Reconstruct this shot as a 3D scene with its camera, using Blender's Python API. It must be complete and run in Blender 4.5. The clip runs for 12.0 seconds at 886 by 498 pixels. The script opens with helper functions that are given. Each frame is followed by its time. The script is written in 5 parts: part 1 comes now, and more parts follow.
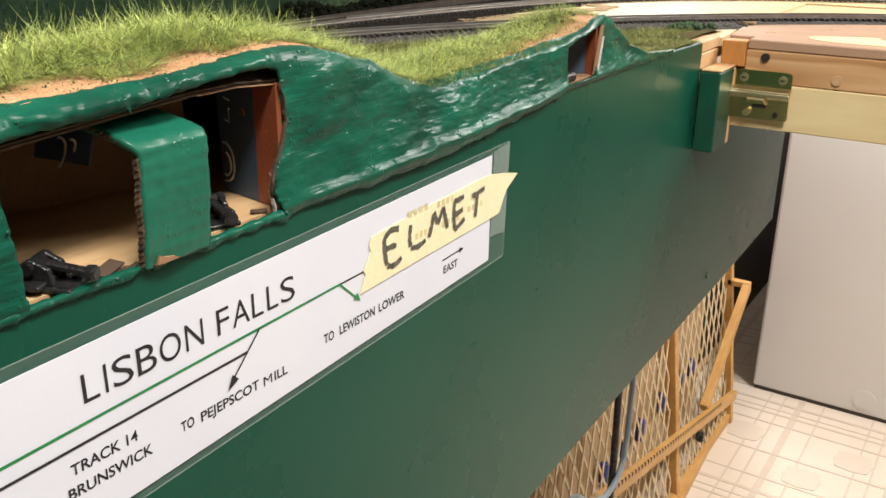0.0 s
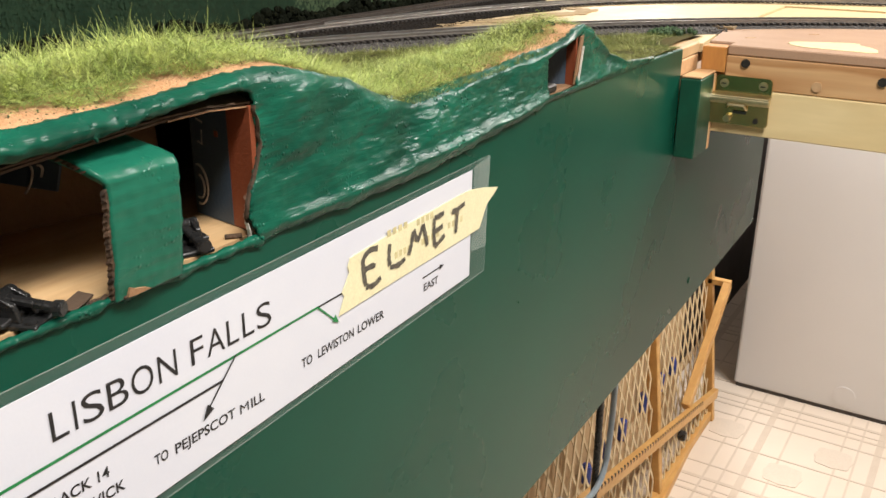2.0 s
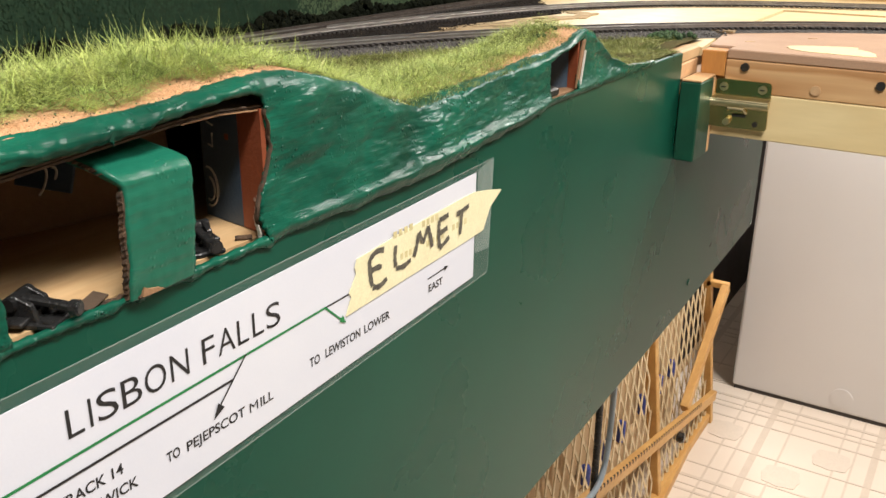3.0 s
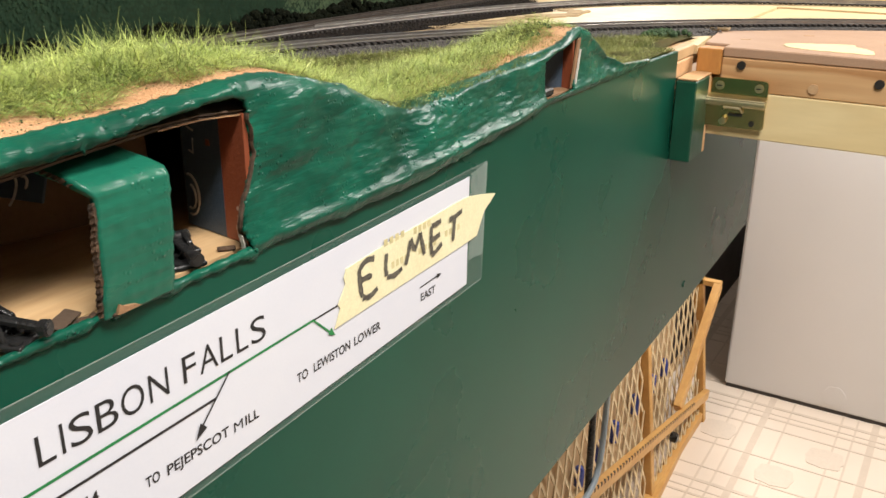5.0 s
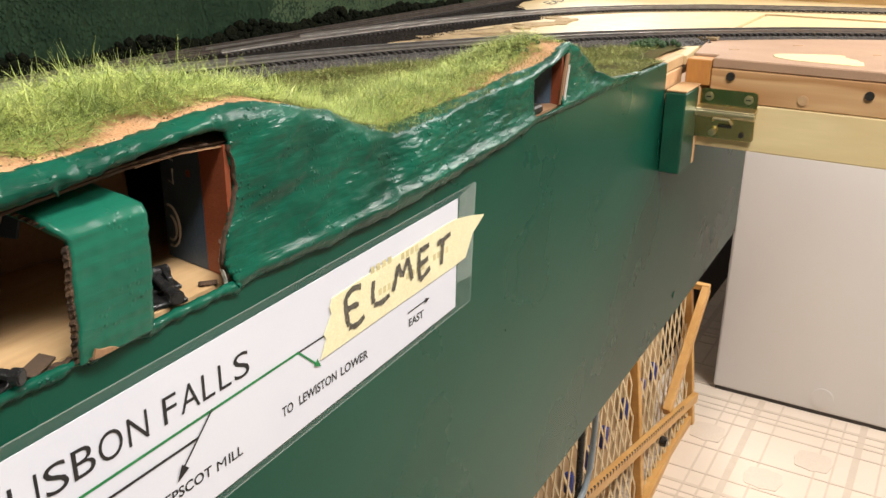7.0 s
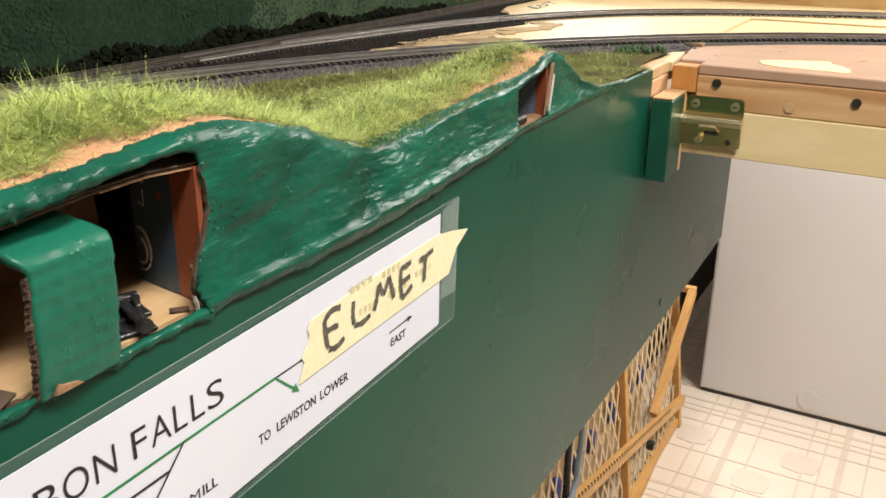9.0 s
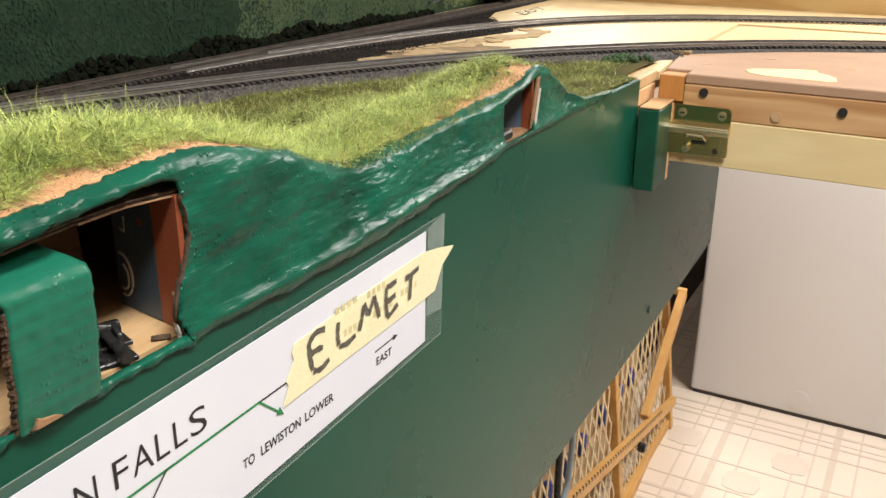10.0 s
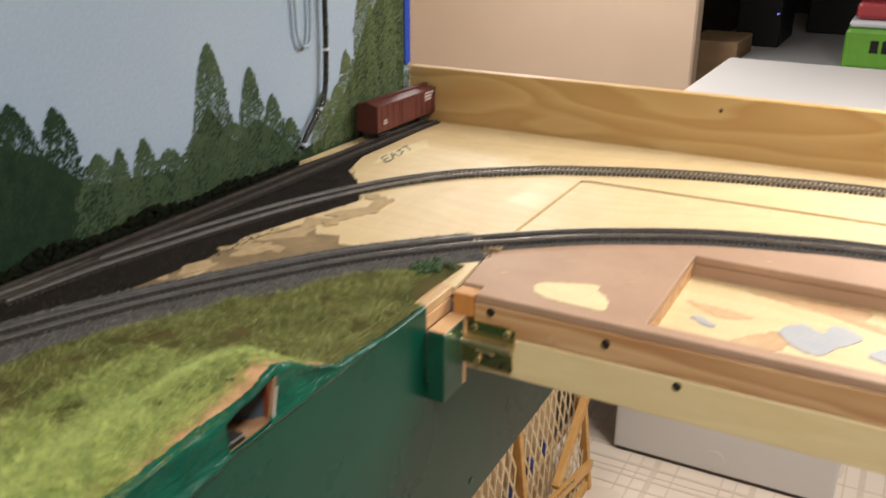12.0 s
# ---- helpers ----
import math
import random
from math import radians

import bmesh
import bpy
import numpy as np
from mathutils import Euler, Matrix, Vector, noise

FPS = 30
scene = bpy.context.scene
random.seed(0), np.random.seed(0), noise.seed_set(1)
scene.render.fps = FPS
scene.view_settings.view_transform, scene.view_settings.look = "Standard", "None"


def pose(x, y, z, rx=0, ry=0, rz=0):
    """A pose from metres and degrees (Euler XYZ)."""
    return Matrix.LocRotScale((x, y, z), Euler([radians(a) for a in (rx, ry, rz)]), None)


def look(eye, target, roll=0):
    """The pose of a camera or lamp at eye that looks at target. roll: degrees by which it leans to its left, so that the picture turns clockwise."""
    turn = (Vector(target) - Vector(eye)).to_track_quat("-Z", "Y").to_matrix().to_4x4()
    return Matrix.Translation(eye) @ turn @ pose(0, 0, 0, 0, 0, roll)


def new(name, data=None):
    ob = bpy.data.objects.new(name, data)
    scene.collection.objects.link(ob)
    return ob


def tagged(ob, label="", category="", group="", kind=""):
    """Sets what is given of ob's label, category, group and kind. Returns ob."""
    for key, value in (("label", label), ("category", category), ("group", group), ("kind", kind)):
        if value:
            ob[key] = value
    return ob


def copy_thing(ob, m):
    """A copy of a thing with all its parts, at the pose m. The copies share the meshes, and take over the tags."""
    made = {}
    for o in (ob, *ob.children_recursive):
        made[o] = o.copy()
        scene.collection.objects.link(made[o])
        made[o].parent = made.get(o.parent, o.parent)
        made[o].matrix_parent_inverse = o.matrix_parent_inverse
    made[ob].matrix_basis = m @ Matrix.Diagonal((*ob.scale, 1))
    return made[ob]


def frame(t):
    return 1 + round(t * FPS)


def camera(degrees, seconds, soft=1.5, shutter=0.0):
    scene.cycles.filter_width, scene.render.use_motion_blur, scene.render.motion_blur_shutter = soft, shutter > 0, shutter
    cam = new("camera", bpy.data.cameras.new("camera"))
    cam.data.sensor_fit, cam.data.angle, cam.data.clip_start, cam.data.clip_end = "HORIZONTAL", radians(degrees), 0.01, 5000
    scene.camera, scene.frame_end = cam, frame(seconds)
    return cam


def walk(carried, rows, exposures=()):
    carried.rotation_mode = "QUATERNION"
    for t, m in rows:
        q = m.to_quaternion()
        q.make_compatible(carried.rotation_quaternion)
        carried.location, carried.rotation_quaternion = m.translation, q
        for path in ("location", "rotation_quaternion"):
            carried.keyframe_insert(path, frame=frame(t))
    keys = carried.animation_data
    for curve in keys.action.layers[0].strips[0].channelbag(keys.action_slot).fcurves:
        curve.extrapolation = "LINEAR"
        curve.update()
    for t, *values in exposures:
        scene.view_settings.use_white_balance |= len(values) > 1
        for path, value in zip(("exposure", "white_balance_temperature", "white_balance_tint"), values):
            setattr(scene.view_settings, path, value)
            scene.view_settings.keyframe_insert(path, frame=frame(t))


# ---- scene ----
cam = camera(52.7, 12.0, shutter=0.5)
PATH = [
    (0, (0.284, 0.008, 1.472), (-0.735, 1.575, 0.761), 0.5),
    (0.5, (0.28, 0.008, 1.471), (-0.732, 1.58, 0.76), 0.5),
    (1, (0.278, 0.009, 1.472), (-0.729, 1.584, 0.761), 0.5),
    (1.5, (0.281, 0.022, 1.478), (-0.713, 1.603, 0.763), 0.5),
    (2, (0.278, 0.019, 1.481), (-0.705, 1.606, 0.763), 0.5),
    (2.5, (0.279, 0.01, 1.482), (-0.703, 1.599, 0.768), 0.6),
    (3, (0.278, 0.011, 1.483), (-0.702, 1.602, 0.77), 0.6),
    (5, (0.266, 0.028, 1.481), (-0.695, 1.629, 0.764), 0.5),
    (5.5, (0.268, 0.036, 1.487), (-0.686, 1.639, 0.767), 0.5),
    (6, (0.266, 0.039, 1.491), (-0.683, 1.646, 0.771), 0.5),
    (6.5, (0.262, 0.04, 1.491), (-0.682, 1.65, 0.773), 0.5),
    (8.5, (0.252, 0.049, 1.491), (-0.665, 1.675, 0.773), 0.5),
    (9, (0.252, 0.056, 1.495), (-0.66, 1.686, 0.779), 0.5),
    (9.5, (0.256, 0.064, 1.502), (-0.646, 1.699, 0.785), 0.4),
    (10, (0.253, 0.062, 1.505), (-0.643, 1.7, 0.788), 0.4),
    (10.5, (0.254, 0.063, 1.509), (-0.638, 1.704, 0.792), 0.5),
    (11, (0.259, 0.07, 1.511), (-0.624, 1.714, 0.793), 0.4),
    (11.2, (0.277, 0.077, 1.545), (-0.604, 1.717, 0.812), 0.4),
    (11.3, (0.290, 0.086, 1.574), (-0.586, 1.727, 0.838), 0.35),
    (11.5, (0.326, 0.109, 1.636), (-0.545, 1.756, 0.91), 0.2),
    (11.6, (0.346, 0.125, 1.664), (-0.527, 1.768, 0.931), 0.35),
    (11.8, (0.381, 0.151, 1.713), (-0.486, 1.796, 0.977), 0.4),
    (12, (0.417, 0.169, 1.753), (-0.449, 1.817, 1.022), 0.4),
]
walk(cam, [(t, look(eye, target, roll)) for t, eye, target, roll in PATH], exposures=[(0.0, 0.1), (11.0, 0.1), (11.6, -0.23), (12.0, -0.44)])

# ---- light ----
world = bpy.data.worlds.new("world")
scene.world = world
world.use_nodes = True
world.node_tree.nodes["Background"].inputs[0].default_value = (1.0, 0.9, 0.78, 1)
world.node_tree.nodes["Background"].inputs[1].default_value = 0.015


def unseen_ceiling_lamp(x, y, watts, sx, sy, warm):
    lamp = bpy.data.lights.new("unseen_ceiling_lamp", "AREA")
    lamp.shape, lamp.size, lamp.size_y, lamp.energy, lamp.color = "RECTANGLE", sx, sy, watts, warm
    ob = new("unseen_ceiling_lamp", lamp)
    ob.location = (x, y, 2.36)
    return ob


WARM = (1.0, 0.95, 0.90)
unseen_ceiling_lamp(0.56, 0.05, 31, 0.25, 0.7, WARM)
unseen_ceiling_lamp(0.85, 2.1, 71, 0.30, 1.2, WARM)
# Added lamp, out of view, set here to brighten the beige wall.
unseen_ceiling_lamp(-1.0, 3.5, 40, 0.30, 1.2, WARM)


# ---- materials ----
def mat(name, colour, rough=0.6, other=None, scale=20.0, mix=0.5, fine=200.0, bump=0.1, metal=0.0, stretch=(1, 1, 1), detail=6.0, coat=0.0, depth=0.002, rvar=0.15, fine_amount=0.25, specular=0.5, fine_detail=3.0):
    m = bpy.data.materials.new(name)
    m.use_nodes = True
    nt = m.node_tree
    n, l = nt.nodes, nt.links
    b = n["Principled BSDF"]
    b.inputs["Metallic"].default_value = metal
    b.inputs["Coat Weight"].default_value = coat
    b.inputs["Specular IOR Level"].default_value = specular
    tc = n.new("ShaderNodeTexCoord")
    mp = n.new("ShaderNodeMapping")
    mp.inputs["Scale"].default_value = stretch
    l.new(tc.outputs["Object"], mp.inputs["Vector"])
    big = n.new("ShaderNodeTexNoise")
    big.inputs["Scale"].default_value, big.inputs["Detail"].default_value = scale, detail
    l.new(mp.outputs[0], big.inputs["Vector"])
    small = n.new("ShaderNodeTexNoise")
    small.inputs["Scale"].default_value, small.inputs["Detail"].default_value = fine, fine_detail
    l.new(mp.outputs[0], small.inputs["Vector"])
    ramp = n.new("ShaderNodeMapRange")
    ramp.inputs[1].default_value, ramp.inputs[2].default_value = 0.5 - mix * 0.3, 0.5 + mix * 0.3
    l.new(big.outputs["Fac"], ramp.inputs[0])
    mx = n.new("ShaderNodeMix")
    mx.data_type = "RGBA"
    mx.inputs[6].default_value = (*colour, 1)
    mx.inputs[7].default_value = (*(other or [c * 0.75 for c in colour]), 1)
    l.new(ramp.outputs[0], mx.inputs[0])
    mul = n.new("ShaderNodeMix")
    mul.data_type, mul.blend_type = "RGBA", "MULTIPLY"
    mul.inputs[0].default_value = fine_amount
    l.new(mx.outputs[2], mul.inputs[6])
    l.new(small.outputs["Fac"], mul.inputs[7])
    l.new(mul.outputs[2], b.inputs["Base Color"])
    rr = n.new("ShaderNodeMapRange")
    rr.inputs[3].default_value, rr.inputs[4].default_value = max(0.02, rough - rvar), min(1, rough + rvar)
    l.new(big.outputs["Fac"], rr.inputs[0])
    l.new(rr.outputs[0], b.inputs["Roughness"])
    if bump:
        bp = n.new("ShaderNodeBump")
        bp.inputs["Strength"].default_value, bp.inputs["Distance"].default_value = bump, depth
        l.new(small.outputs["Fac"], bp.inputs["Height"])
        l.new(bp.outputs[0], b.inputs["Normal"])
    return m


def random_tint(m, lo=0.6, hi=1.25, island=True):
    """Vary the base colour from piece to piece."""
    n, l = m.node_tree.nodes, m.node_tree.links
    b = n["Principled BSDF"]
    src = b.inputs["Base Color"].links[0].from_socket
    if island:
        r = n.new("ShaderNodeNewGeometry").outputs["Random Per Island"]
    else:
        r = n.new("ShaderNodeObjectInfo").outputs["Random"]
    mr = n.new("ShaderNodeMapRange")
    mr.inputs[3].default_value, mr.inputs[4].default_value = lo, hi
    l.new(r, mr.inputs[0])
    hsv = n.new("ShaderNodeHueSaturation")
    l.new(mr.outputs[0], hsv.inputs["Value"])
    l.new(src, hsv.inputs["Color"])
    l.new(hsv.outputs[0], b.inputs["Base Color"])
    return m


M = {}
M["fascia"] = mat("fascia_green_paint", (0.0036, 0.056, 0.034), 0.28, (0.0046, 0.066, 0.041), 9, 0.6, 700, 0.015, rvar=0.04, fine_amount=0.1, depth=0.0004, specular=0.18)
M["plaster"] = mat("plaster_green_paint", (0.0080, 0.120, 0.073), 0.29, (0.0030, 0.042, 0.026), 30, 0.8, 420, 0.0, rvar=0.08, fine_amount=0.35, stretch=(1, 0.6, 1.3), specular=0.17, fine_detail=6.0)


def brushed_relief(m, pimple=0.75, stroke_depth=0.38):
    """Brush strokes and small pimples in thick paint."""
    n, l = m.node_tree.nodes, m.node_tree.links
    b = n["Principled BSDF"]
    tc = n.new("ShaderNodeTexCoord")
    mp = n.new("ShaderNodeMapping")
    mp.inputs["Rotation"].default_value = (math.radians(10), 0, 0)
    mp.inputs["Scale"].default_value = (0.6, 0.16, 1.5)
    l.new(tc.outputs["Object"], mp.inputs["Vector"])
    strokes = n.new("ShaderNodeTexNoise")
    strokes.inputs["Scale"].default_value, strokes.inputs["Detail"].default_value = 430, 3
    strokes.inputs["Distortion"].default_value = 0.5
    l.new(mp.outputs[0], strokes.inputs["Vector"])
    pimples = n.new("ShaderNodeTexVoronoi")
    pimples.inputs["Scale"].default_value = 340
    l.new(tc.outputs["Object"], pimples.inputs["Vector"])
    dots = n.new("ShaderNodeMapRange")
    dots.inputs[1].default_value, dots.inputs[2].default_value, dots.inputs[3].default_value, dots.inputs[4].default_value = 0.05, 0.34, 1.0, 0.0
    l.new(pimples.outputs["Distance"], dots.inputs[0])
    clusters = n.new("ShaderNodeTexNoise")
    clusters.inputs["Scale"].default_value, clusters.inputs["Detail"].default_value = 55, 3
    l.new(tc.outputs["Object"], clusters.inputs["Vector"])
    where = n.new("ShaderNodeMapRange")
    where.inputs[1].default_value, where.inputs[2].default_value = 0.50, 0.66
    l.new(clusters.outputs["Fac"], where.inputs[0])
    some = n.new("ShaderNodeMath")
    some.operation = "MULTIPLY"
    l.new(dots.outputs[0], some.inputs[0])
    l.new(where.outputs[0], some.inputs[1])
    first = n.new("ShaderNodeBump")
    first.inputs["Strength"].default_value, first.inputs["Distance"].default_value = stroke_depth, 0.0011
    l.new(strokes.outputs["Fac"], first.inputs["Height"])
    second = n.new("ShaderNodeBump")
    second.inputs["Strength"].default_value, second.inputs["Distance"].default_value = pimple, 0.0011
    l.new(some.outputs[0], second.inputs["Height"])
    l.new(first.outputs[0], second.inputs["Normal"])
    l.new(second.outputs[0], b.inputs["Normal"])


brushed_relief(M["plaster"])


def contour_grain(m, dark, stretch, scale, rings, amount):
    """Flame-shaped growth rings: level lines of a stretched noise."""
    n, l = m.node_tree.nodes, m.node_tree.links
    b = n["Principled BSDF"]
    src = b.inputs["Base Color"].links[0].from_socket
    tc = n.new("ShaderNodeTexCoord")
    mp = n.new("ShaderNodeMapping")
    mp.inputs["Scale"].default_value = stretch
    l.new(tc.outputs["Object"], mp.inputs["Vector"])
    field = n.new("ShaderNodeTexNoise")
    field.inputs["Scale"].default_value, field.inputs["Detail"].default_value, field.inputs["Roughness"].default_value = scale, 1.5, 0.35
    l.new(mp.outputs[0], field.inputs["Vector"])
    many = n.new("ShaderNodeMath")
    many.operation = "MULTIPLY"
    many.inputs[1].default_value = rings
    l.new(field.outputs["Fac"], many.inputs[0])
    saw = n.new("ShaderNodeMath")
    saw.operation = "FRACT"
    l.new(many.outputs[0], saw.inputs[0])
    ramp = n.new("ShaderNodeValToRGB")
    e = ramp.color_ramp.elements
    e[0].position, e[0].color = 0.0, (0, 0, 0, 1)
    e[1].position, e[1].color = 1.0, (0.0, 0.0, 0.0, 1)
    peak = ramp.color_ramp.elements.new(0.80)
    peak.color = (amount, amount, amount, 1)
    l.new(saw.outputs[0], ramp.inputs[0])
    mx = n.new("ShaderNodeMix")
    mx.data_type = "RGBA"
    mx.inputs[7].default_value = (*dark, 1)
    l.new(ramp.outputs[0], mx.inputs[0])
    l.new(src, mx.inputs[6])
    l.new(mx.outputs[2], b.inputs["Base Color"])
    return m


M["post"] = mat("post_green_paint", (0.011, 0.135, 0.083), 0.30, (0.007, 0.10, 0.061), 40, 0.8, 300, 0.0, rvar=0.08, specular=0.35, fine_detail=7.0, stretch=(1, 0.4, 1.6))
brushed_relief(M["post"], 0.35, 0.2)
M["block"] = mat("block_green_paint", (0.010, 0.085, 0.048), 0.35, None, 30, 0.5, 500, 0.1)
M["card"] = mat("brown_cardboard", (0.34, 0.19, 0.09), 0.85, (0.22, 0.12, 0.06), 25, 0.6, 400, 0.3)
M["card_inner"] = mat("brown_board", (0.34, 0.20, 0.10), 0.9, (0.25, 0.145, 0.07), 20, 0.7, 300, 0.3)
# Cardboard with the openings' inside shade put into its colour; also knot, torn edges.
M["card_dark_shaded"] = mat("dark_shaded_cardboard", (0.10, 0.06, 0.035), 0.85, (0.06, 0.04, 0.025), 18, 0.7, 300, 0.3)
M["card_torn"] = mat("torn_cardboard", (0.13, 0.072, 0.036), 0.9, (0.018, 0.012, 0.009), 220, 0.9, 600, 0.8)
M["card_blue"] = mat("printed_blue_card", (0.050, 0.078, 0.112), 0.45, (0.062, 0.092, 0.128), 25, 0.7, 500, 0.15)
M["card_rust"] = mat("printed_rust_card", (0.33, 0.085, 0.035), 0.5, (0.27, 0.07, 0.03), 30, 0.7, 500, 0.15)
M["paint_white"] = mat("white_smear", (0.7, 0.68, 0.63), 0.6, (0.5, 0.47, 0.42), 200, 0.9, 900, 0.3)
M["smear"] = mat("thin_white_paint", (0.52, 0.36, 0.28), 0.55, (0.40, 0.20, 0.13), 300, 0.9, 900, 0.2)
M["plywood"] = mat("pale_plywood", (0.62, 0.42, 0.22), 0.55, (0.52, 0.33, 0.16), 16, 0.7, 60, 0.1, stretch=(6, 1, 1))
M["deck"] = contour_grain(mat("layout_plywood", (0.72, 0.57, 0.33), 0.5, (0.66, 0.50, 0.27), 7, 1.0, 60, 0.06, stretch=(3, 1, 1), fine_amount=0.15), (0.52, 0.36, 0.17), (1.0, 5, 5), 2.2, 9, 0.35)
M["skirt"] = contour_grain(mat("pale_skirt_plywood", (0.78, 0.64, 0.36), 0.5, (0.72, 0.57, 0.30), 9, 0.8, 60, 0.06, stretch=(0.6, 3, 4), fine_amount=0.12), (0.62, 0.46, 0.22), (0.8, 4, 5), 3.0, 6, 0.35)
M["pine"] = contour_grain(mat("pine_board", (0.66, 0.47, 0.215), 0.42, (0.60, 0.41, 0.175), 5, 0.9, 40, 0.05, stretch=(0.7, 5, 7), depth=0.0005, fine_amount=0.12), (0.43, 0.235, 0.07), (0.9, 2.0, 5.0), 2.6, 7, 0.62)
M["pine_y"] = contour_grain(mat("pine_wood", (0.66, 0.43, 0.22), 0.5, (0.56, 0.33, 0.15), 22, 0.8, 60, 0.1, stretch=(0.25, 3, 5), fine_amount=0.15), (0.34, 0.15, 0.05), (0.9, 3.0, 6.0), 4.5, 6, 0.70)
M["mdf"] = mat("mdf_top", (0.47, 0.30, 0.195), 0.55, (0.40, 0.25, 0.16), 10, 0.6, 500, 0.08)
M["glue"] = mat("brown_glue_stain", (0.50, 0.29, 0.15), 0.5, (0.64, 0.44, 0.24), 45, 0.9, 300, 0.05)
M["end_grain"] = mat("raw_wood_end", (0.72, 0.46, 0.24), 0.7, (0.55, 0.32, 0.15), 40, 0.8, 300, 0.3)
M["orange_wood"] = mat("stained_wood", (0.58, 0.27, 0.07), 0.5, (0.45, 0.19, 0.05), 12, 0.8, 80, 0.15, stretch=(4, 4, 1))
M["brass"] = mat("brass", (0.72, 0.60, 0.30), 0.17, (0.68, 0.54, 0.25), 40, 0.6, 300, 0.03, metal=1.0, rvar=0.05)
# Paler brass copy: bright ceiling reflections put into the colour of raised parts.
M["brass_lit"] = mat("lit_brass", (0.80, 0.72, 0.48), 0.36, (0.74, 0.64, 0.38), 80, 0.7, 300, 0.03, metal=1.0, rvar=0.08)
M["tower"] = mat("matt_black_case", (0.008, 0.008, 0.009), 0.5, (0.011, 0.011, 0.012), 30, 0.5, 300, 0.0, specular=0.15)
M["black"] = mat("black_plastic", (0.012, 0.012, 0.012), 0.28, (0.02, 0.02, 0.02), 120, 0.7, 600, 0.2)
M["hole"] = mat("screw_dark", (0.02, 0.018, 0.015), 0.5, None, 200, 0.5, 500, 0.3)
M["paper"] = mat("white_paper", (0.63, 0.65, 0.71), 0.55, (0.60, 0.62, 0.69), 12, 0.5, 800, 0.05, depth=0.0003, fine_amount=0.05)
M["ink"] = mat("black_ink", (0.012, 0.012, 0.014), 0.5, None, 100, 0.5, 900, 0.0)
M["ink_green"] = mat("green_ink", (0.01, 0.23, 0.06), 0.5, None, 100, 0.5, 900, 0.0)
M["marker"] = mat("marker_ink", (0.018, 0.016, 0.018), 0.6, (0.17, 0.155, 0.115), 420, 0.8, 900, 0.1)
M["faint"] = mat("faint_print", (0.70, 0.62, 0.33), 0.6, None, 100, 0.5, 900, 0.0)
M["tape"] = mat("masking_tape", (0.85, 0.80, 0.53), 0.65, (0.79, 0.73, 0.46), 60, 0.7, 700, 0.3, depth=0.0005)
M["tape_deck"] = mat("deck_tape", (0.80, 0.68, 0.40), 0.65, (0.74, 0.61, 0.34), 60, 0.7, 700, 0.2)
M["tie"] = mat("black_ties", (0.036, 0.032, 0.030), 0.7, (0.055, 0.048, 0.043), 120, 0.7, 600, 0.3, specular=0.25)
M["rail"] = mat("nickel_rail", (0.52, 0.50, 0.48), 0.42, (0.32, 0.30, 0.28), 60, 0.9, 600, 0.1, metal=0.9)
M["rail_dirty"] = mat("weathered_rail", (0.13, 0.11, 0.095), 0.5, (0.06, 0.046, 0.038), 60, 0.9, 600, 0.1, metal=0.5)
M["ballast"] = random_tint(mat("grey_ballast", (0.19, 0.18, 0.172), 0.9, (0.115, 0.107, 0.10), 60, 0.9, 900, 0.2, specular=0.1), 0.4, 1.6)
M["yard_stone"] = random_tint(mat("cinder_stones", (0.038, 0.031, 0.026), 0.9, (0.022, 0.018, 0.015), 60, 0.9, 900, 0.2, specular=0.1), 0.4, 2.2)
M["ballast_bed"] = mat("ballast_bed", (0.10, 0.093, 0.086), 0.9, (0.055, 0.05, 0.046), 160, 0.9, 900, 0.8)
M["yard_dirt"] = mat("yard_cinders", (0.022, 0.018, 0.015), 0.9, (0.014, 0.011, 0.009), 50, 0.9, 500, 0.8, specular=0.08)
M["brown_dirt"] = mat("brown_ground", (0.33, 0.23, 0.115), 0.9, (0.14, 0.096, 0.048), 22, 0.9, 400, 0.6)
M["dust"] = mat("pale_brown_dust", (0.54, 0.40, 0.22), 0.9, (0.40, 0.28, 0.145), 70, 0.9, 400, 0.5)
M["sod"] = mat("scenery_turf", (0.055, 0.068, 0.018), 0.95, (0.12, 0.09, 0.035), 45, 0.8, 500, 0.8, specular=0.1)
M["grass"] = random_tint(mat("static_grass", (0.60, 0.64, 0.19), 0.6, (0.15, 0.26, 0.055), 90, 1.0, 200, 0.0, fine_amount=0.1), 0.35, 1.6)
M["grass_short"] = random_tint(mat("short_static_grass", (0.31, 0.325, 0.10), 0.7, (0.13, 0.165, 0.045), 34, 0.9, 200, 0.0, fine_amount=0.1, specular=0.15), 0.5, 1.4)
M["grass_tip"] = random_tint(mat("pale_grass_fibre", (0.74, 0.73, 0.38), 0.55, (0.56, 0.62, 0.22), 30, 0.9, 200, 0.0, fine_amount=0.1), 0.75, 1.25)
M["clump"] = random_tint(mat("green_foam", (0.045, 0.09, 0.032), 0.95, (0.028, 0.06, 0.022), 80, 0.9, 400, 0.6), 0.6, 1.4)
M["sky_paint"] = mat("backdrop_sky", (0.31, 0.41, 0.54), 0.6, (0.36, 0.45, 0.56), 5, 0.9, 200, 0.05)
# Foliage where light falls off to the left, put into the paint tone.
M["tree_dim"] = random_tint(mat("painted_foliage_dim", (0.012, 0.030, 0.017), 0.8, (0.028, 0.056, 0.030), 45, 0.9, 260, 0.0, fine_amount=0.25, specular=0.1), 0.92, 1.1)
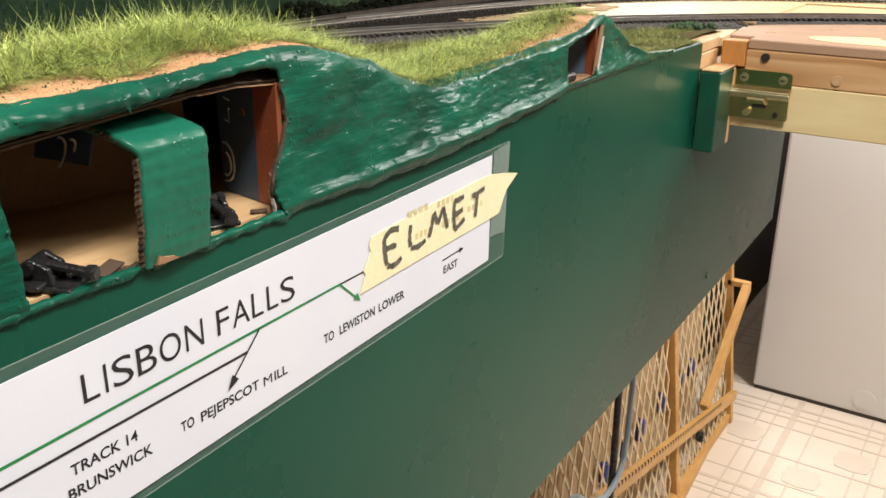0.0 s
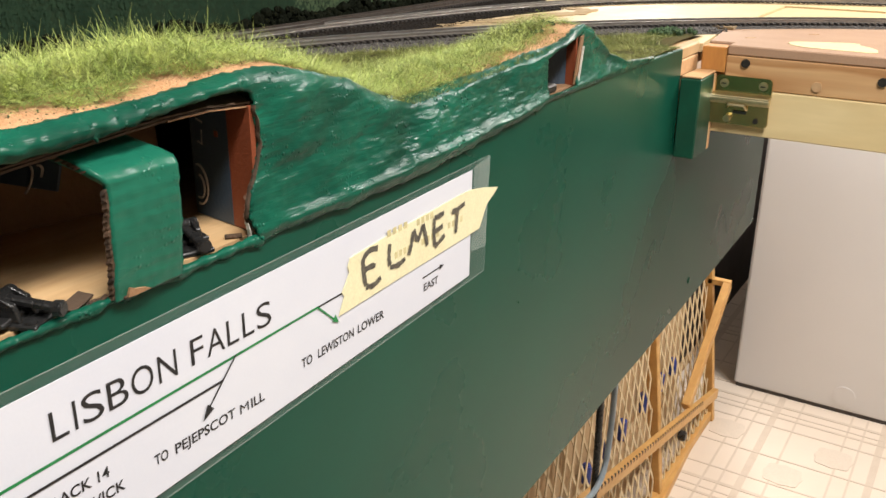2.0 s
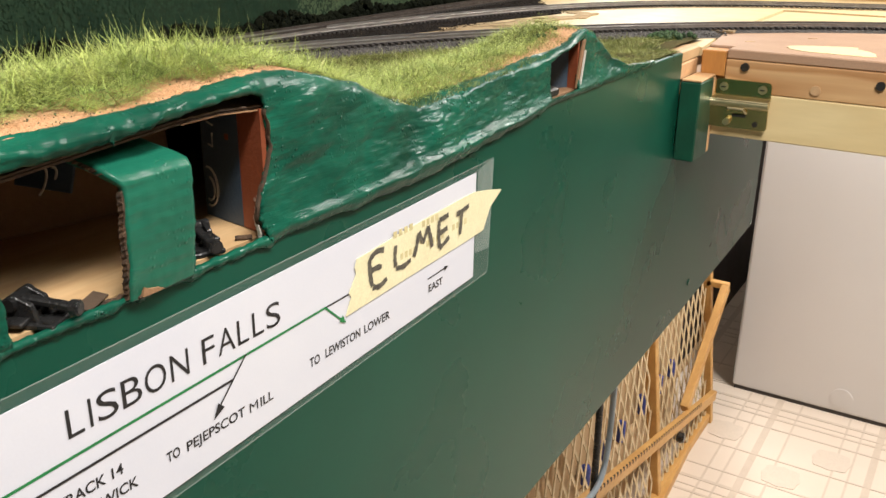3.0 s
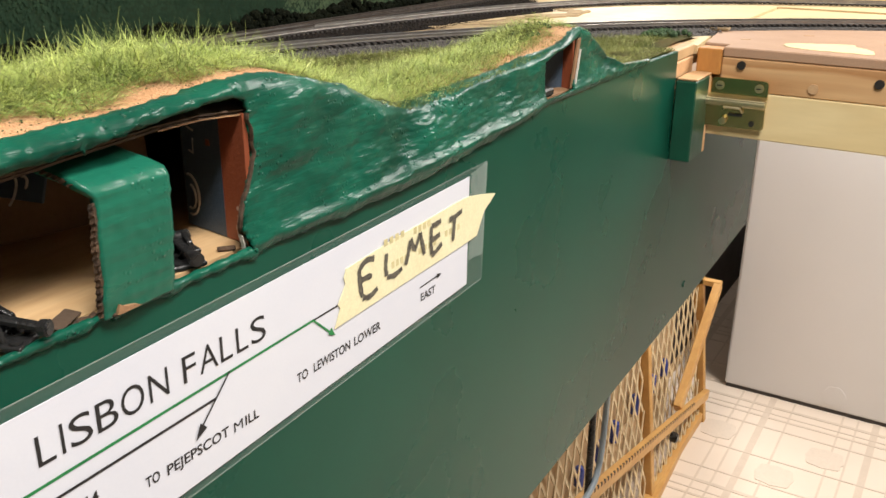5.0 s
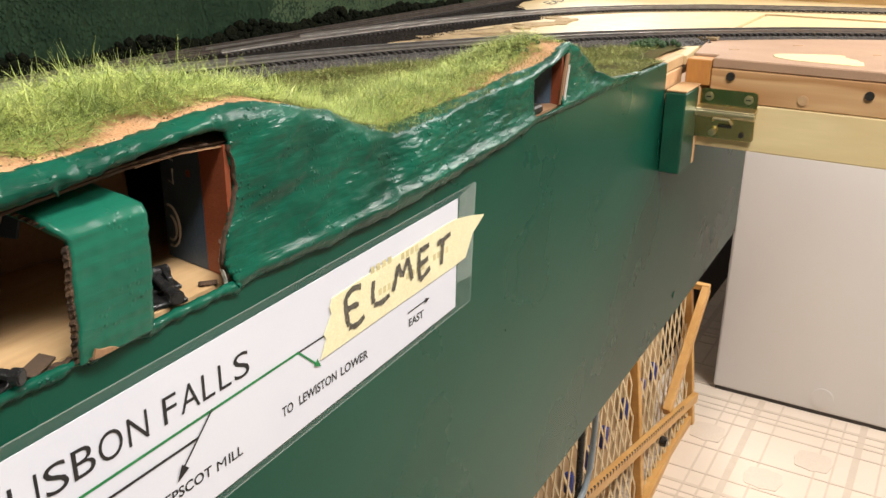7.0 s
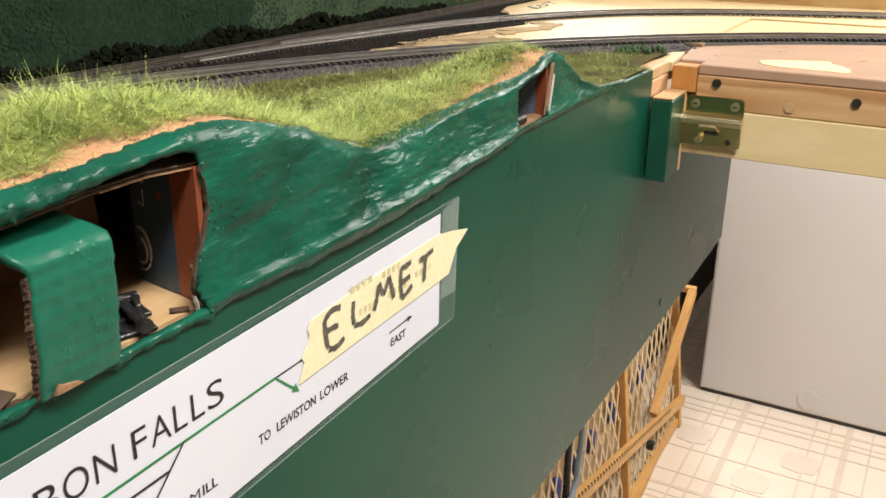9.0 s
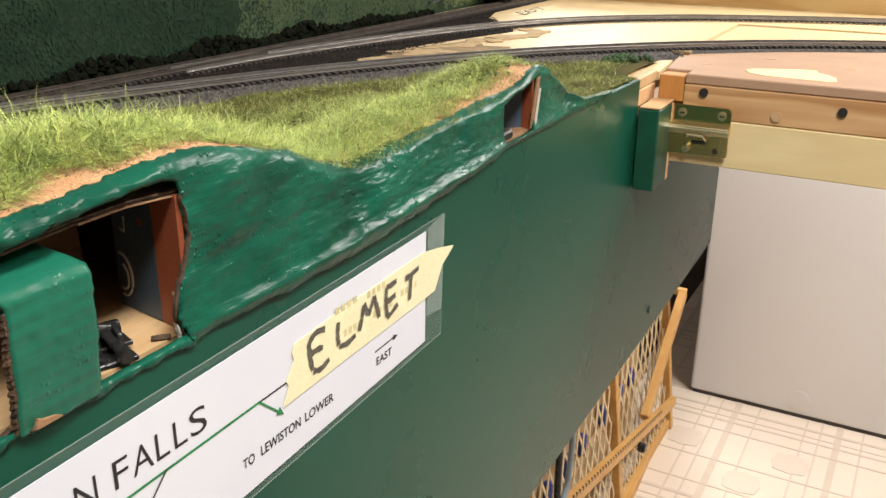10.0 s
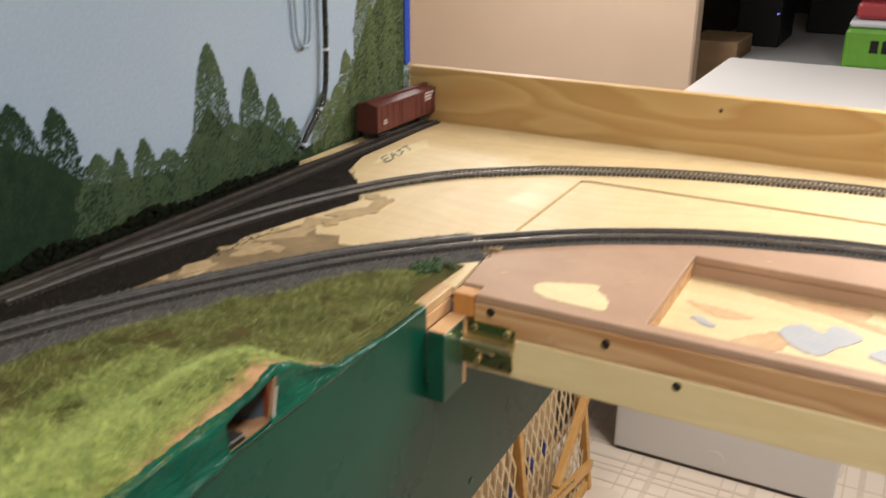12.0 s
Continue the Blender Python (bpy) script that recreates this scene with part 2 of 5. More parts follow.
# Lighter copy for the better lit stretch of trees.
M["tree_lit"] = random_tint(mat("painted_foliage_lit", (0.042, 0.072, 0.038), 0.8, (0.090, 0.130, 0.068), 45, 0.9, 260, 0.0, fine_amount=0.5, specular=0.1), 0.85, 1.2)
M["tree_pale"] = random_tint(mat("painted_pale_foliage", (0.085, 0.125, 0.055), 0.8, (0.15, 0.19, 0.09), 45, 0.9, 260, 0.0, fine_amount=0.5, specular=0.1), 0.8, 1.25)
M["forest_paint"] = mat("painted_forest", (0.012, 0.028, 0.014), 0.6, (0.020, 0.038, 0.020), 45, 0.9, 220, 0.05, fine_amount=0.3, specular=0.1)
M["shrub"] = mat("dark_shrubs", (0.006, 0.008, 0.005), 0.95, (0.011, 0.013, 0.007), 80, 0.9, 500, 0.8, specular=0.05)
M["blue_tape"] = mat("blue_painters_tape", (0.015, 0.06, 0.42), 0.6, (0.012, 0.05, 0.36), 60, 0.7, 600, 0.2)
M["beige"] = mat("beige_wall", (0.74, 0.57, 0.43), 0.7, (0.71, 0.54, 0.41), 3, 0.5, 300, 0.05)
M["wall"] = mat("wall_paint", (0.62, 0.55, 0.46), 0.75, None, 3, 0.4, 300, 0.05)
M["ceiling"] = mat("ceiling_paint", (0.78, 0.75, 0.70), 0.8, None, 3, 0.3, 300, 0.05)
M["enamel"] = mat("white_enamel", (0.71, 0.70, 0.70), 0.35, (0.69, 0.68, 0.68), 4, 0.6, 900, 0.04, rvar=0.06, fine_amount=0.05)
M["enamel_trim"] = mat("dark_plinth", (0.06, 0.05, 0.045), 0.6, None, 30, 0.5, 500, 0.1)
M["vinyl"] = mat("vinyl_floor", (0.76, 0.66, 0.56), 0.38, (0.72, 0.62, 0.52), 6, 0.7, 300, 0.05, fine_amount=0.1)
M["vinyl_line"] = mat("vinyl_pattern", (0.63, 0.53, 0.43), 0.4, (0.68, 0.58, 0.48), 30, 0.7, 300, 0.05, fine_amount=0.2)
M["vinyl_motif"] = mat("vinyl_motif", (0.69, 0.60, 0.50), 0.4, (0.74, 0.64, 0.54), 70, 0.9, 300, 0.05, fine_amount=0.2)
M["gate_wood"] = mat("gate_wood", (0.66, 0.39, 0.13), 0.5, (0.52, 0.27, 0.08), 9, 0.9, 70, 0.15, stretch=(4, 1, 4))
M["gate_net"] = mat("cream_plastic_net", (0.78, 0.62, 0.38), 0.5, None, 60, 0.6, 500, 0.1)
# Puts shade into the board under the layout; far wall and notches share it.
M["dark"] = mat("dark_shade", (0.055, 0.040, 0.030), 0.8, None, 8, 0.7, 200, 0.1)
M["boxcar"] = mat("boxcar_red", (0.11, 0.026, 0.02), 0.5, (0.085, 0.02, 0.016), 30, 0.8, 400, 0.15)
M["letter_white"] = mat("white_lettering", (0.62, 0.55, 0.5), 0.6, None, 100, 0.5, 500, 0.0)
M["carton"] = mat("carton_brown", (0.30, 0.19, 0.10), 0.8, None, 10, 0.6, 300, 0.1)
M["green_pack"] = mat("green_packaging", (0.16, 0.42, 0.05), 0.35, (0.13, 0.35, 0.04), 12, 0.7, 300, 0.05)
M["red_pack"] = mat("red_packaging", (0.42, 0.05, 0.06), 0.4, None, 12, 0.7, 300, 0.05)
M["blue_stuff"] = mat("blue_plastic", (0.03, 0.06, 0.32), 0.4, (0.05, 0.09, 0.40), 20, 0.7, 300, 0.1)
M["pale_blue"] = mat("pale_blue_plastic", (0.42, 0.52, 0.60), 0.4, None, 20, 0.7, 300, 0.1)
M["tan_stuff"] = mat("tan_boxes", (0.68, 0.50, 0.30), 0.75, (0.50, 0.34, 0.18), 9, 0.8, 200, 0.1)
M["stain"] = mat("grey_paint_stain", (0.36, 0.38, 0.42), 0.5, (0.46, 0.45, 0.44), 40, 0.9, 300, 0.1)
M["led"] = bpy.data.materials.new("blue_led")
M["led"].use_nodes = True
M["led"].node_tree.nodes["Principled BSDF"].inputs["Emission Color"].default_value = (0.1, 0.15, 1, 1)
M["led"].node_tree.nodes["Principled BSDF"].inputs["Emission Strength"].default_value = 2.0
lam = M["laminate"] = bpy.data.materials.new("clear_laminate")
lam.use_nodes = True
lb = lam.node_tree.nodes["Principled BSDF"]
lb.inputs["Base Color"].default_value = (0.75, 0.8, 0.78, 1)
lb.inputs["Roughness"].default_value, lb.inputs["Alpha"].default_value = 0.25, 0.03


clear = M["clear_tape"] = bpy.data.materials.new("clear_tape")
clear.use_nodes = True
cb = clear.node_tree.nodes["Principled BSDF"]
cb.inputs["Base Color"].default_value = (0.7, 0.8, 0.75, 1)
cb.inputs["Roughness"].default_value, cb.inputs["Alpha"].default_value = 0.35, 0.10


# ---- building helpers ----
def part(name, bm, material, parent=None, label=""):
    me = bpy.data.meshes.new(name)
    bm.normal_update()
    bm.to_mesh(me)
    bm.free()
    return from_mesh(name, me, material, parent, label)


def from_mesh(name, me, material, parent=None, label=""):
    ob = new(name, me)
    if material is not None and not me.materials:
        me.materials.append(material)
    if parent is not None:
        ob.parent = parent
    if label:
        ob["label"] = label
    return ob


def thing(name, label, category, group="", kind="", at=(0, 0, 0)):
    ob = new(name)
    ob.empty_display_size = 0.01
    ob.location = at
    return tagged(ob, label, category, group, kind)


def box(x0, x1, y0, y1, z0, z1, bevel=0.0, bm=None, segs=1):
    b = bm or bmesh.new()
    t = bmesh.new()
    bmesh.ops.create_cube(t, size=1.0)
    for v in t.verts:
        v.co = Vector(((x0 + x1) / 2 + v.co.x * (x1 - x0), (y0 + y1) / 2 + v.co.y * (y1 - y0), (z0 + z1) / 2 + v.co.z * (z1 - z0)))
    if bevel:
        bmesh.ops.bevel(t, geom=t.edges[:], offset=bevel, segments=segs, affect="EDGES", profile=0.5)
    if bm is None:
        b.free()
        return t
    me = bpy.data.meshes.new("t")
    t.to_mesh(me)
    t.free()
    b.from_mesh(me)
    bpy.data.meshes.remove(me)
    return b


def turned(bm, m):
    bm.transform(m)
    return bm


def beam(a, b, wide, thick, bevel=0.001, up=(0, 0, 1)):
    """A bevelled bar from a to b; wide across, thick along the up side."""
    a, b = Vector(a), Vector(b)
    d = (b - a)
    n = d.length
    y = d.normalized()
    x = y.cross(Vector(up)).normalized()
    z = x.cross(y)
    m = Matrix.Translation((a + b) / 2) @ Matrix((x, y, z)).transposed().to_4x4()
    return turned(box(-wide / 2, wide / 2, -n / 2, n / 2, -thick / 2, thick / 2, bevel), m)


def tube(points, r, sides=8, bm=None):
    b = bm or bmesh.new()
    pts = [Vector(p) for p in points]
    rings = []
    for i, p in enumerate(pts):
        d = (pts[min(i + 1, len(pts) - 1)] - pts[max(i - 1, 0)]).normalized()
        ref = Vector((0, 0, 1)) if abs(d.z) < 0.9 else Vector((1, 0, 0))
        u = d.cross(ref).normalized()
        w = d.cross(u)
        rings.append([b.verts.new(p + r * (math.cos(k * math.tau / sides) * u + math.sin(k * math.tau / sides) * w)) for k in range(sides)])
    for q, s in zip(rings, rings[1:]):
        for k in range(sides):
            b.faces.new((q[k], q[(k + 1) % sides], s[(k + 1) % sides], s[k]))
    b.faces.new(rings[0][::-1]), b.faces.new(rings[-1])
    return b


def cyl(r, h, at, axis="z", sides=20, bevel=0.0, r2=None):
    b = bmesh.new()
    bmesh.ops.create_cone(b, cap_ends=True, segments=sides, radius1=r, radius2=r if r2 is None else r2, depth=h)
    if bevel:
        bmesh.ops.bevel(b, geom=[e for e in b.edges if len(e.link_faces) == 2 and abs(e.calc_face_angle(0)) > 0.8], offset=bevel, segments=2, affect="EDGES")
    turn = {"z": pose(0, 0, 0), "x": pose(0, 0, 0, 0, 90, 0), "y": pose(0, 0, 0, 90, 0, 0)}[axis]
    return turned(b, Matrix.Translation(at) @ turn)


def slab(outline, axis, a, b, bevel=0.0):
    """A flat outline pushed out along an axis from a to b. axis x: outline of (y, z); y: of (x, z); z: of (x, y)."""
    bm = bmesh.new()
    at = {"x": lambda p, v: (v, p[0], p[1]), "y": lambda p, v: (p[0], v, p[1]), "z": lambda p, v: (p[0], p[1], v)}[axis]
    lo = [bm.verts.new(at(p, a)) for p in outline]
    hi = [bm.verts.new(at(p, b)) for p in outline]
    bm.faces.new(lo)
    bm.faces.new(hi[::-1])
    for i in range(len(outline)):
        j = (i + 1) % len(outline)
        bm.faces.new((lo[i], hi[i], hi[j], lo[j]))
    bmesh.ops.recalc_face_normals(bm, faces=bm.faces[:])
    if bevel:
        bmesh.ops.bevel(bm, geom=bm.edges[:], offset=bevel, segments=1, affect="EDGES")
    return bm


def smooth(ob):
    for p in ob.data.polygons:
        p.use_smooth = True
    return ob


def lerp(x, pts):
    return float(np.interp(x, [p[0] for p in pts], [p[1] for p in pts]))


def spline(pts, step):
    """Points at even steps along a smooth curve through pts."""
    p = [Vector((*q, 0)) if len(q) == 2 else Vector(q) for q in pts]
    p = [2 * p[0] - p[1]] + p + [2 * p[-1] - p[-2]]
    fine = []
    for i in range(1, len(p) - 2):
        a, b, c, d = p[i - 1:i + 3]
        for k in range(24):
            t = k / 24
            fine.append(0.5 * (2 * b + (c - a) * t + (2 * a - 5 * b + 4 * c - d) * t * t + (3 * b - a - 3 * c + d) * t ** 3))
    fine.append(p[-2])
    out, need = [fine[0]], step
    for a, b in zip(fine, fine[1:]):
        n = (b - a).length
        while n >= need:
            a = a + (b - a) * (need / n)
            out.append(a)
            n = (b - a).length
            need = step
        need -= n
    return out


def rough(x, y, z, s, seed=0.0):
    return noise.noise(Vector((x * s + seed, y * s + 7.1, z * s - 3.3)))


# ---- the room ----
DECK = 1.345


def structure(name, bm, material, label, category):
    return tagged(part(name, bm, material), label, category, kind="structure")


floor = structure("floor", box(-2.2, 3.2, -2.6, 7.0, -0.05, 0), M["vinyl"], "cream vinyl sheet floor with a tan plaid pattern", "floor")
structure("ceiling", box(-2.2, 3.2, -2.6, 7.0, 2.4, 2.46), M["ceiling"], "plain off-white room ceiling", "ceiling")
structure("wall_west", box(-0.58, -0.50, -2.6, 1.72, 0, 2.4), M["wall"], "plain painted wall behind the layout", "wall")
structure("wall_east", box(3.2, 3.28, -2.6, 7.0, 0, 2.4), M["wall"], "plain painted wall", "wall")
structure("wall_south", box(-0.5, 3.2, -2.68, -2.6, 0, 2.4), M["wall"], "plain painted wall", "wall")
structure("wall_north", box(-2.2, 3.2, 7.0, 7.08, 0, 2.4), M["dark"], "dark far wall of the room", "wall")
structure("wall_beige", box(-2.2, -0.53, 4.5, 4.62, 0, 2.4, 0.01), M["beige"], "beige painted wall with a rounded end", "wall")
structure("wall_outer", box(-2.28, -2.2, 1.72, 7.0, 0, 2.4), M["wall"], "plain painted wall", "wall")
structure("wall_return", box(-2.2, -0.58, 1.64, 1.72, 0, 2.4), M["wall"], "plain painted wall", "wall")

# plaid bands and motifs of the vinyl
PITCH = 0.305
for k in range(-3, 10):
    for d, w in ((0.0, 0.020), (0.066, 0.006), (0.210, 0.006), (0.254, 0.006)):
        c = -0.114 + k * PITCH + d
        if c < 3.2 and c > -2.2:
            bm = box(c - w / 2, c + w / 2, 0.9, 6.9, 0.0, 0.0012)
            part("pattern_band", bm, M["vinyl_line"], floor)
for k in range(0, 14):
    for d, w in ((0.0, 0.012), (0.072, 0.005), (0.207, 0.005), (0.377, 0.006), (0.439, 0.008), (0.467, 0.004)):
        c = 2.183 + (k - 4) * 0.51 + d
        if 0.9 < c < 6.9:
            part("pattern_band", box(-0.9, 3.1, c - w / 2, c + w / 2, 0.0, 0.0016), M["vinyl_line"], floor)


def motif(x, y):
    bm = bmesh.new()
    outline = []
    for k in range(32):
        a = k * math.tau / 32
        r = 0.050 / (abs(math.cos(a)) ** 3.2 + abs(math.sin(a)) ** 3.2) ** (1 / 3.2) * (1 + 0.05 * math.cos(8 * a))
        outline.append((x + r * math.cos(a), y + r * math.sin(a)))
    return slab(outline, "z", 0.0, 0.002)


for i in range(-1, 6):
    for j in range(-2, 6):
        part("pattern_motif", motif(-0.22 + (i - 1) * 0.305, 2.475 + j * 0.51), M["vinyl_motif"], floor)
        part("pattern_motif", motif(0.018 - 0.04 + (i - 1) * 0.305, 2.315 + j * 0.51), M["vinyl_motif"], floor)

# ---- fascia ----
top = [(-1.4, 1.333), (0.3, 1.335), (0.40, 1.337), (0.454, 1.339), (0.523, 1.344), (0.608, 1.349), (0.763, 1.349), (0.926, 1.347)]
bottom = [(1.365, 1.034), (1.148, 1.024), (0.912, 1.015), (0.587, 1.004), (-1.4, 0.985)]
fascia = thing("fascia", "dark green painted hardboard fascia along the layout edge", "fascia", kind="structure")
part("fascia_board", slab(top + [(0.926, 1.25), (1.365, 1.25)] + bottom, "x", -0.006, 0.0, 0.0008), M["fascia"], fascia)
part("screw_head", cyl(0.004, 0.002, (0.0005, 1.044, 1.051), "x", 14), M["block"], fascia, "painted-over screw head")

# fascia end block with bare wood
stop_block = thing("end_block", "green painted wooden block with bare wooden end at the fascia end", "wood block")
part("painted_body", box(0.0005, 0.022, 0.925, 0.972, 1.235, 1.318, 0.0012), M["block"], stop_block)
part("bare_end", box(0.001, 0.0225, 0.9725, 0.979, 1.236, 1.3175, 0.001), M["end_grain"], stop_block, "bare wooden end")
part("bare_top", box(0.0012, 0.0218, 0.9265, 0.978, 1.3185, 1.3205, 0.0006), M["end_grain"], stop_block, "bare wooden top")
sub = thing("deck_end_frame", "raw plywood and pine end of the layout deck", "wood frame")
part("plywood_end", box(-0.03, -0.001, 0.927, 0.985, 1.3185, 1.335, 0.001), M["end_grain"], sub)
part("plywood_layer", box(-0.03, -0.002, 0.928, 0.99, 1.3355, 1.347, 0.001), M["plywood"], sub)
part("pine_post", box(-0.045, -0.0065, 0.928, 0.986, 1.05, 1.318, 0.001), M["end_grain"], sub)

# ---- bridge ----
BX1, BY0 = 1.45, 0.982
bridge = thing("lift_bridge", "liftable wooden bridge section with a routed pocket in its brown top", "bridge section")
# top with a pocket: four strips round it
PX0, PX1, PY0, PY1 = 0.217, 1.30, 1.001, 1.213
part("top_panel", slab([(0.030, BY0), (BX1, BY0), (BX1, PY0), (PX0, PY0), (PX0, PY1), (BX1, PY1), (BX1, 1.385), (0.422, 1.322), (0.215, 1.270), (0.118, 1.222), (0.040, 1.168), (-0.012, 1.130), (0.004, 0.985 + 0.02), (0.030, 0.985 + 0.02)], "z", 1.337, DECK + 0.002, 0.0012), M["mdf"], bridge, "smooth brown fibreboard top")
part("pocket_floor", box(PX0 - 0.02, PX1, PY0 - 0.015, PY1 + 0.02, 1.312, 1.3203), M["deck"], bridge, "raw plywood pocket floor with paint stains")
part("pocket_wall", box(PX0, PX1, PY1, PY1 + 0.016, 1.3205, 1.3365), M["mdf"], bridge)
part("pocket_wall", box(PX0 - 0.016, PX0, PY0, PY1, 1.3205, 1.3365), M["pine_y"], bridge)
part("front_rail", box(0.030, BX1, BY0 - 0.001, BY0 + 0.018, 1.3035, 1.3365, 0.001), M["pine_y"], bridge, "knotty pine front rail")
part("front_skirt", box(0.012, BX1, BY0 - 0.002, BY0 + 0.016, 1.255, 1.303, 0.001), M["skirt"], bridge, "pale plywood skirt")
part("corner_piece", box(0.004, 0.0295, BY0 - 0.002, BY0 + 0.02, 1.318, 1.3445, 0.001), M["orange_wood"], bridge, "orange stained corner piece")
part("side_rail", box(0.012, 0.030, BY0 + 0.0165, 1.42, 1.257, 1.3175, 0.001), M["pine_y"], bridge)
for hx, hz, dark in ((0.0505, 1.3300, 1), (0.182, 1.3240, 1), (0.259, 1.2950, 1)):
    part("screw_hole", cyl(0.0044, 0.004, (hx, BY0 - 0.0018, hz), "y", 16), M["hole"], bridge, "dark countersunk screw hole")
part("plugged_hole", cyl(0.005, 0.003, (0.123, BY0 - 0.0014, 1.3130), "y", 16), M["glue"], bridge, "filled screw hole")


def blob(x, y, rx, ry, z0, z1, seed, turn=0.0, n=40):
    rnd = random.Random(seed)
    ph = [rnd.uniform(0, 6.28) for _ in range(5)]
    out = []
    for k in range(n):
        a = k * math.tau / n
        r = 1 + sum(0.16 / (j + 1) ** 0.6 * math.cos((j + 2) * a + ph[j]) for j in range(5))
        u, v = rx * r * math.cos(a), ry * r * math.sin(a)
        out.append((x + u * math.cos(turn) - v * math.sin(turn), y + u * math.sin(turn) + v * math.cos(turn)))
    return slab(out, "z", z0, z1)


def puddle(points, z0, z1, seed, wobble=0.0016):
    """A thin stain with an uneven outline round a few (x, y) places."""
    n = len(points)
    loop = [points[k % n] for k in range(-1, n + 2)]
    ring = spline(loop, 0.002)
    start = min(range(len(ring) // 3), key=lambda k: (ring[k].x - points[0][0]) ** 2 + (ring[k].y - points[0][1]) ** 2)
    stop = min(range(2 * len(ring) // 3, len(ring)), key=lambda k: (ring[k].x - points[0][0]) ** 2 + (ring[k].y - points[0][1]) ** 2)
    out = [(p.x + wobble * rough(p.x, p.y, seed, 170) + 0.4 * wobble * rough(p.x, p.y, seed, 420), p.y + wobble * rough(p.y, p.x, seed, 170, 3)) for p in ring[start:stop]]
    return slab(out, "z", z0, z1)


part("bare_patch", puddle([(0.081, 1.028), (0.087, 1.047), (0.139, 1.068), (0.147, 1.054), (0.163, 1.037), (0.169, 1.008), (0.143, 1.006), (0.098, 1.011)], DECK + 0.002, DECK + 0.0026, 5), M["tape_deck"], bridge, "cream filler patch")
for k, spot in enumerate((
        [(0.230, 1.136), (0.269, 1.133), (0.306, 1.125), (0.277, 1.109), (0.250, 1.118)],
        [(0.292, 1.052), (0.315, 1.084), (0.345, 1.108), (0.348, 1.072), (0.318, 1.036)],
        [(0.285, 1.198), (0.350, 1.206), (0.420, 1.206), (0.408, 1.168), (0.372, 1.176), (0.338, 1.182)],
        [(0.395, 1.166), (0.420, 1.172), (0.445, 1.160), (0.440, 1.150), (0.415, 1.160)])):
    part("paint_stain", puddle(spot, 1.3203, 1.3207 + 0.0001 * k, 30 + k, 0.004), M["glue"], bridge, "brown glue stain")
for k, spot in enumerate((
        [(0.243, 1.097), (0.259, 1.096), (0.273, 1.084), (0.265, 1.078), (0.252, 1.086)],
        [(0.336, 1.108), (0.350, 1.078), (0.378, 1.064), (0.394, 1.088), (0.416, 1.126), (0.389, 1.146), (0.376, 1.120), (0.356, 1.133)],
        [(0.425, 1.090), (0.448, 1.118), (0.470, 1.110), (0.450, 1.080)])):
    part("paint_stain", puddle(spot, 1.3203, 1.3213 + 0.0001 * k, 20 + k, 0.003), M["stain"], bridge, "grey paint stain")
for x, y in ((0.173, 1.095), (0.035, 1.052), (0.088, 1.123), (0.30, 1.235)):
    part("scuff", blob(x, y, 0.005, 0.002, DECK + 0.002, DECK + 0.0024, int(x * 900), 0.6, 18), M["glue"], bridge, "small brown scuff")

latch = thing("latch", "polished brass hasp latch screwed to the bridge rail", "latch")
LY = BY0 - 0.0045


def plate(x0, x1, z0, z1, r, a, b):
    """A flat plate with rounded corners, upright along x, from depth a to b."""
    out = []
    for cx, cz, q in ((x1 - r, z1 - r, 0), (x0 + r, z1 - r, 1), (x0 + r, z0 + r, 2), (x1 - r, z0 + r, 3)):
        out += [(cx + r * math.cos(math.radians(90 * q + 15 * k)), cz + r * math.sin(math.radians(90 * q + 15 * k))) for k in range(7)]
    return slab(out, "y", a, b, 0.0003)


part("upper_plate", plate(0.0225, 0.081, 1.296, 1.3165, 0.005, LY, LY + 0.0025), M["brass"], latch)
part("knuckle", cyl(0.0048, 0.061, (0.0515, LY - 0.0085, 1.2935), "x", 20, 0.0006), M["brass_lit"], latch)
part("folded_shelf", turned(box(0.021, 0.082, -0.013, 0.001, -0.0013, 0.0013, 0.0008), pose(0, LY, 1.2985, 9, 0, 0)), M["brass_lit"], latch)
part("lower_plate", turned(plate(0.017, 0.082, -0.026, 0.0, 0.004, -0.0025, 0.0), pose(0, LY - 0.0075, 1.2925, 10, 0, 0)), M["brass"], latch)
part("side_lug", box(0.0135, 0.0205, LY - 0.006, LY + 0.002, 1.286, 1.299, 0.001), M["brass"], latch)
part("staple", tube([(0.040, LY - 0.0090, 1.286), (0.042, LY - 0.0140, 1.289), (0.058, LY - 0.0140, 1.289), (0.060, LY - 0.0090, 1.284)], 0.0016, 8), M["brass_lit"], latch)
part("turn_knob", cyl(0.0036, 0.008, (0.041, LY - 0.0095, 1.2735), "y", 16, 0.0008), M["brass_lit"], latch)
part("slot", box(0.046, 0.060, LY - 0.0100, LY - 0.0076, 1.2795, 1.282), M["hole"], latch)
for x, z in ((0.032, 1.3085), (0.072, 1.3085)):
    screw = part("screw", cyl(0.0046, 0.0034, (x, LY - 0.0010, z), "y", 18, 0.0012), M["brass_lit"], latch)
    part("screw_cross", box(x - 0.0024, x + 0.0024, LY - 0.0030, LY - 0.0025, z - 0.0006, z + 0.0006), M["hole"], screw)
part("rivet", cyl(0.0028, 0.0030, (0.070, LY - 0.0070, 1.273), "y", 14), M["hole"], latch)

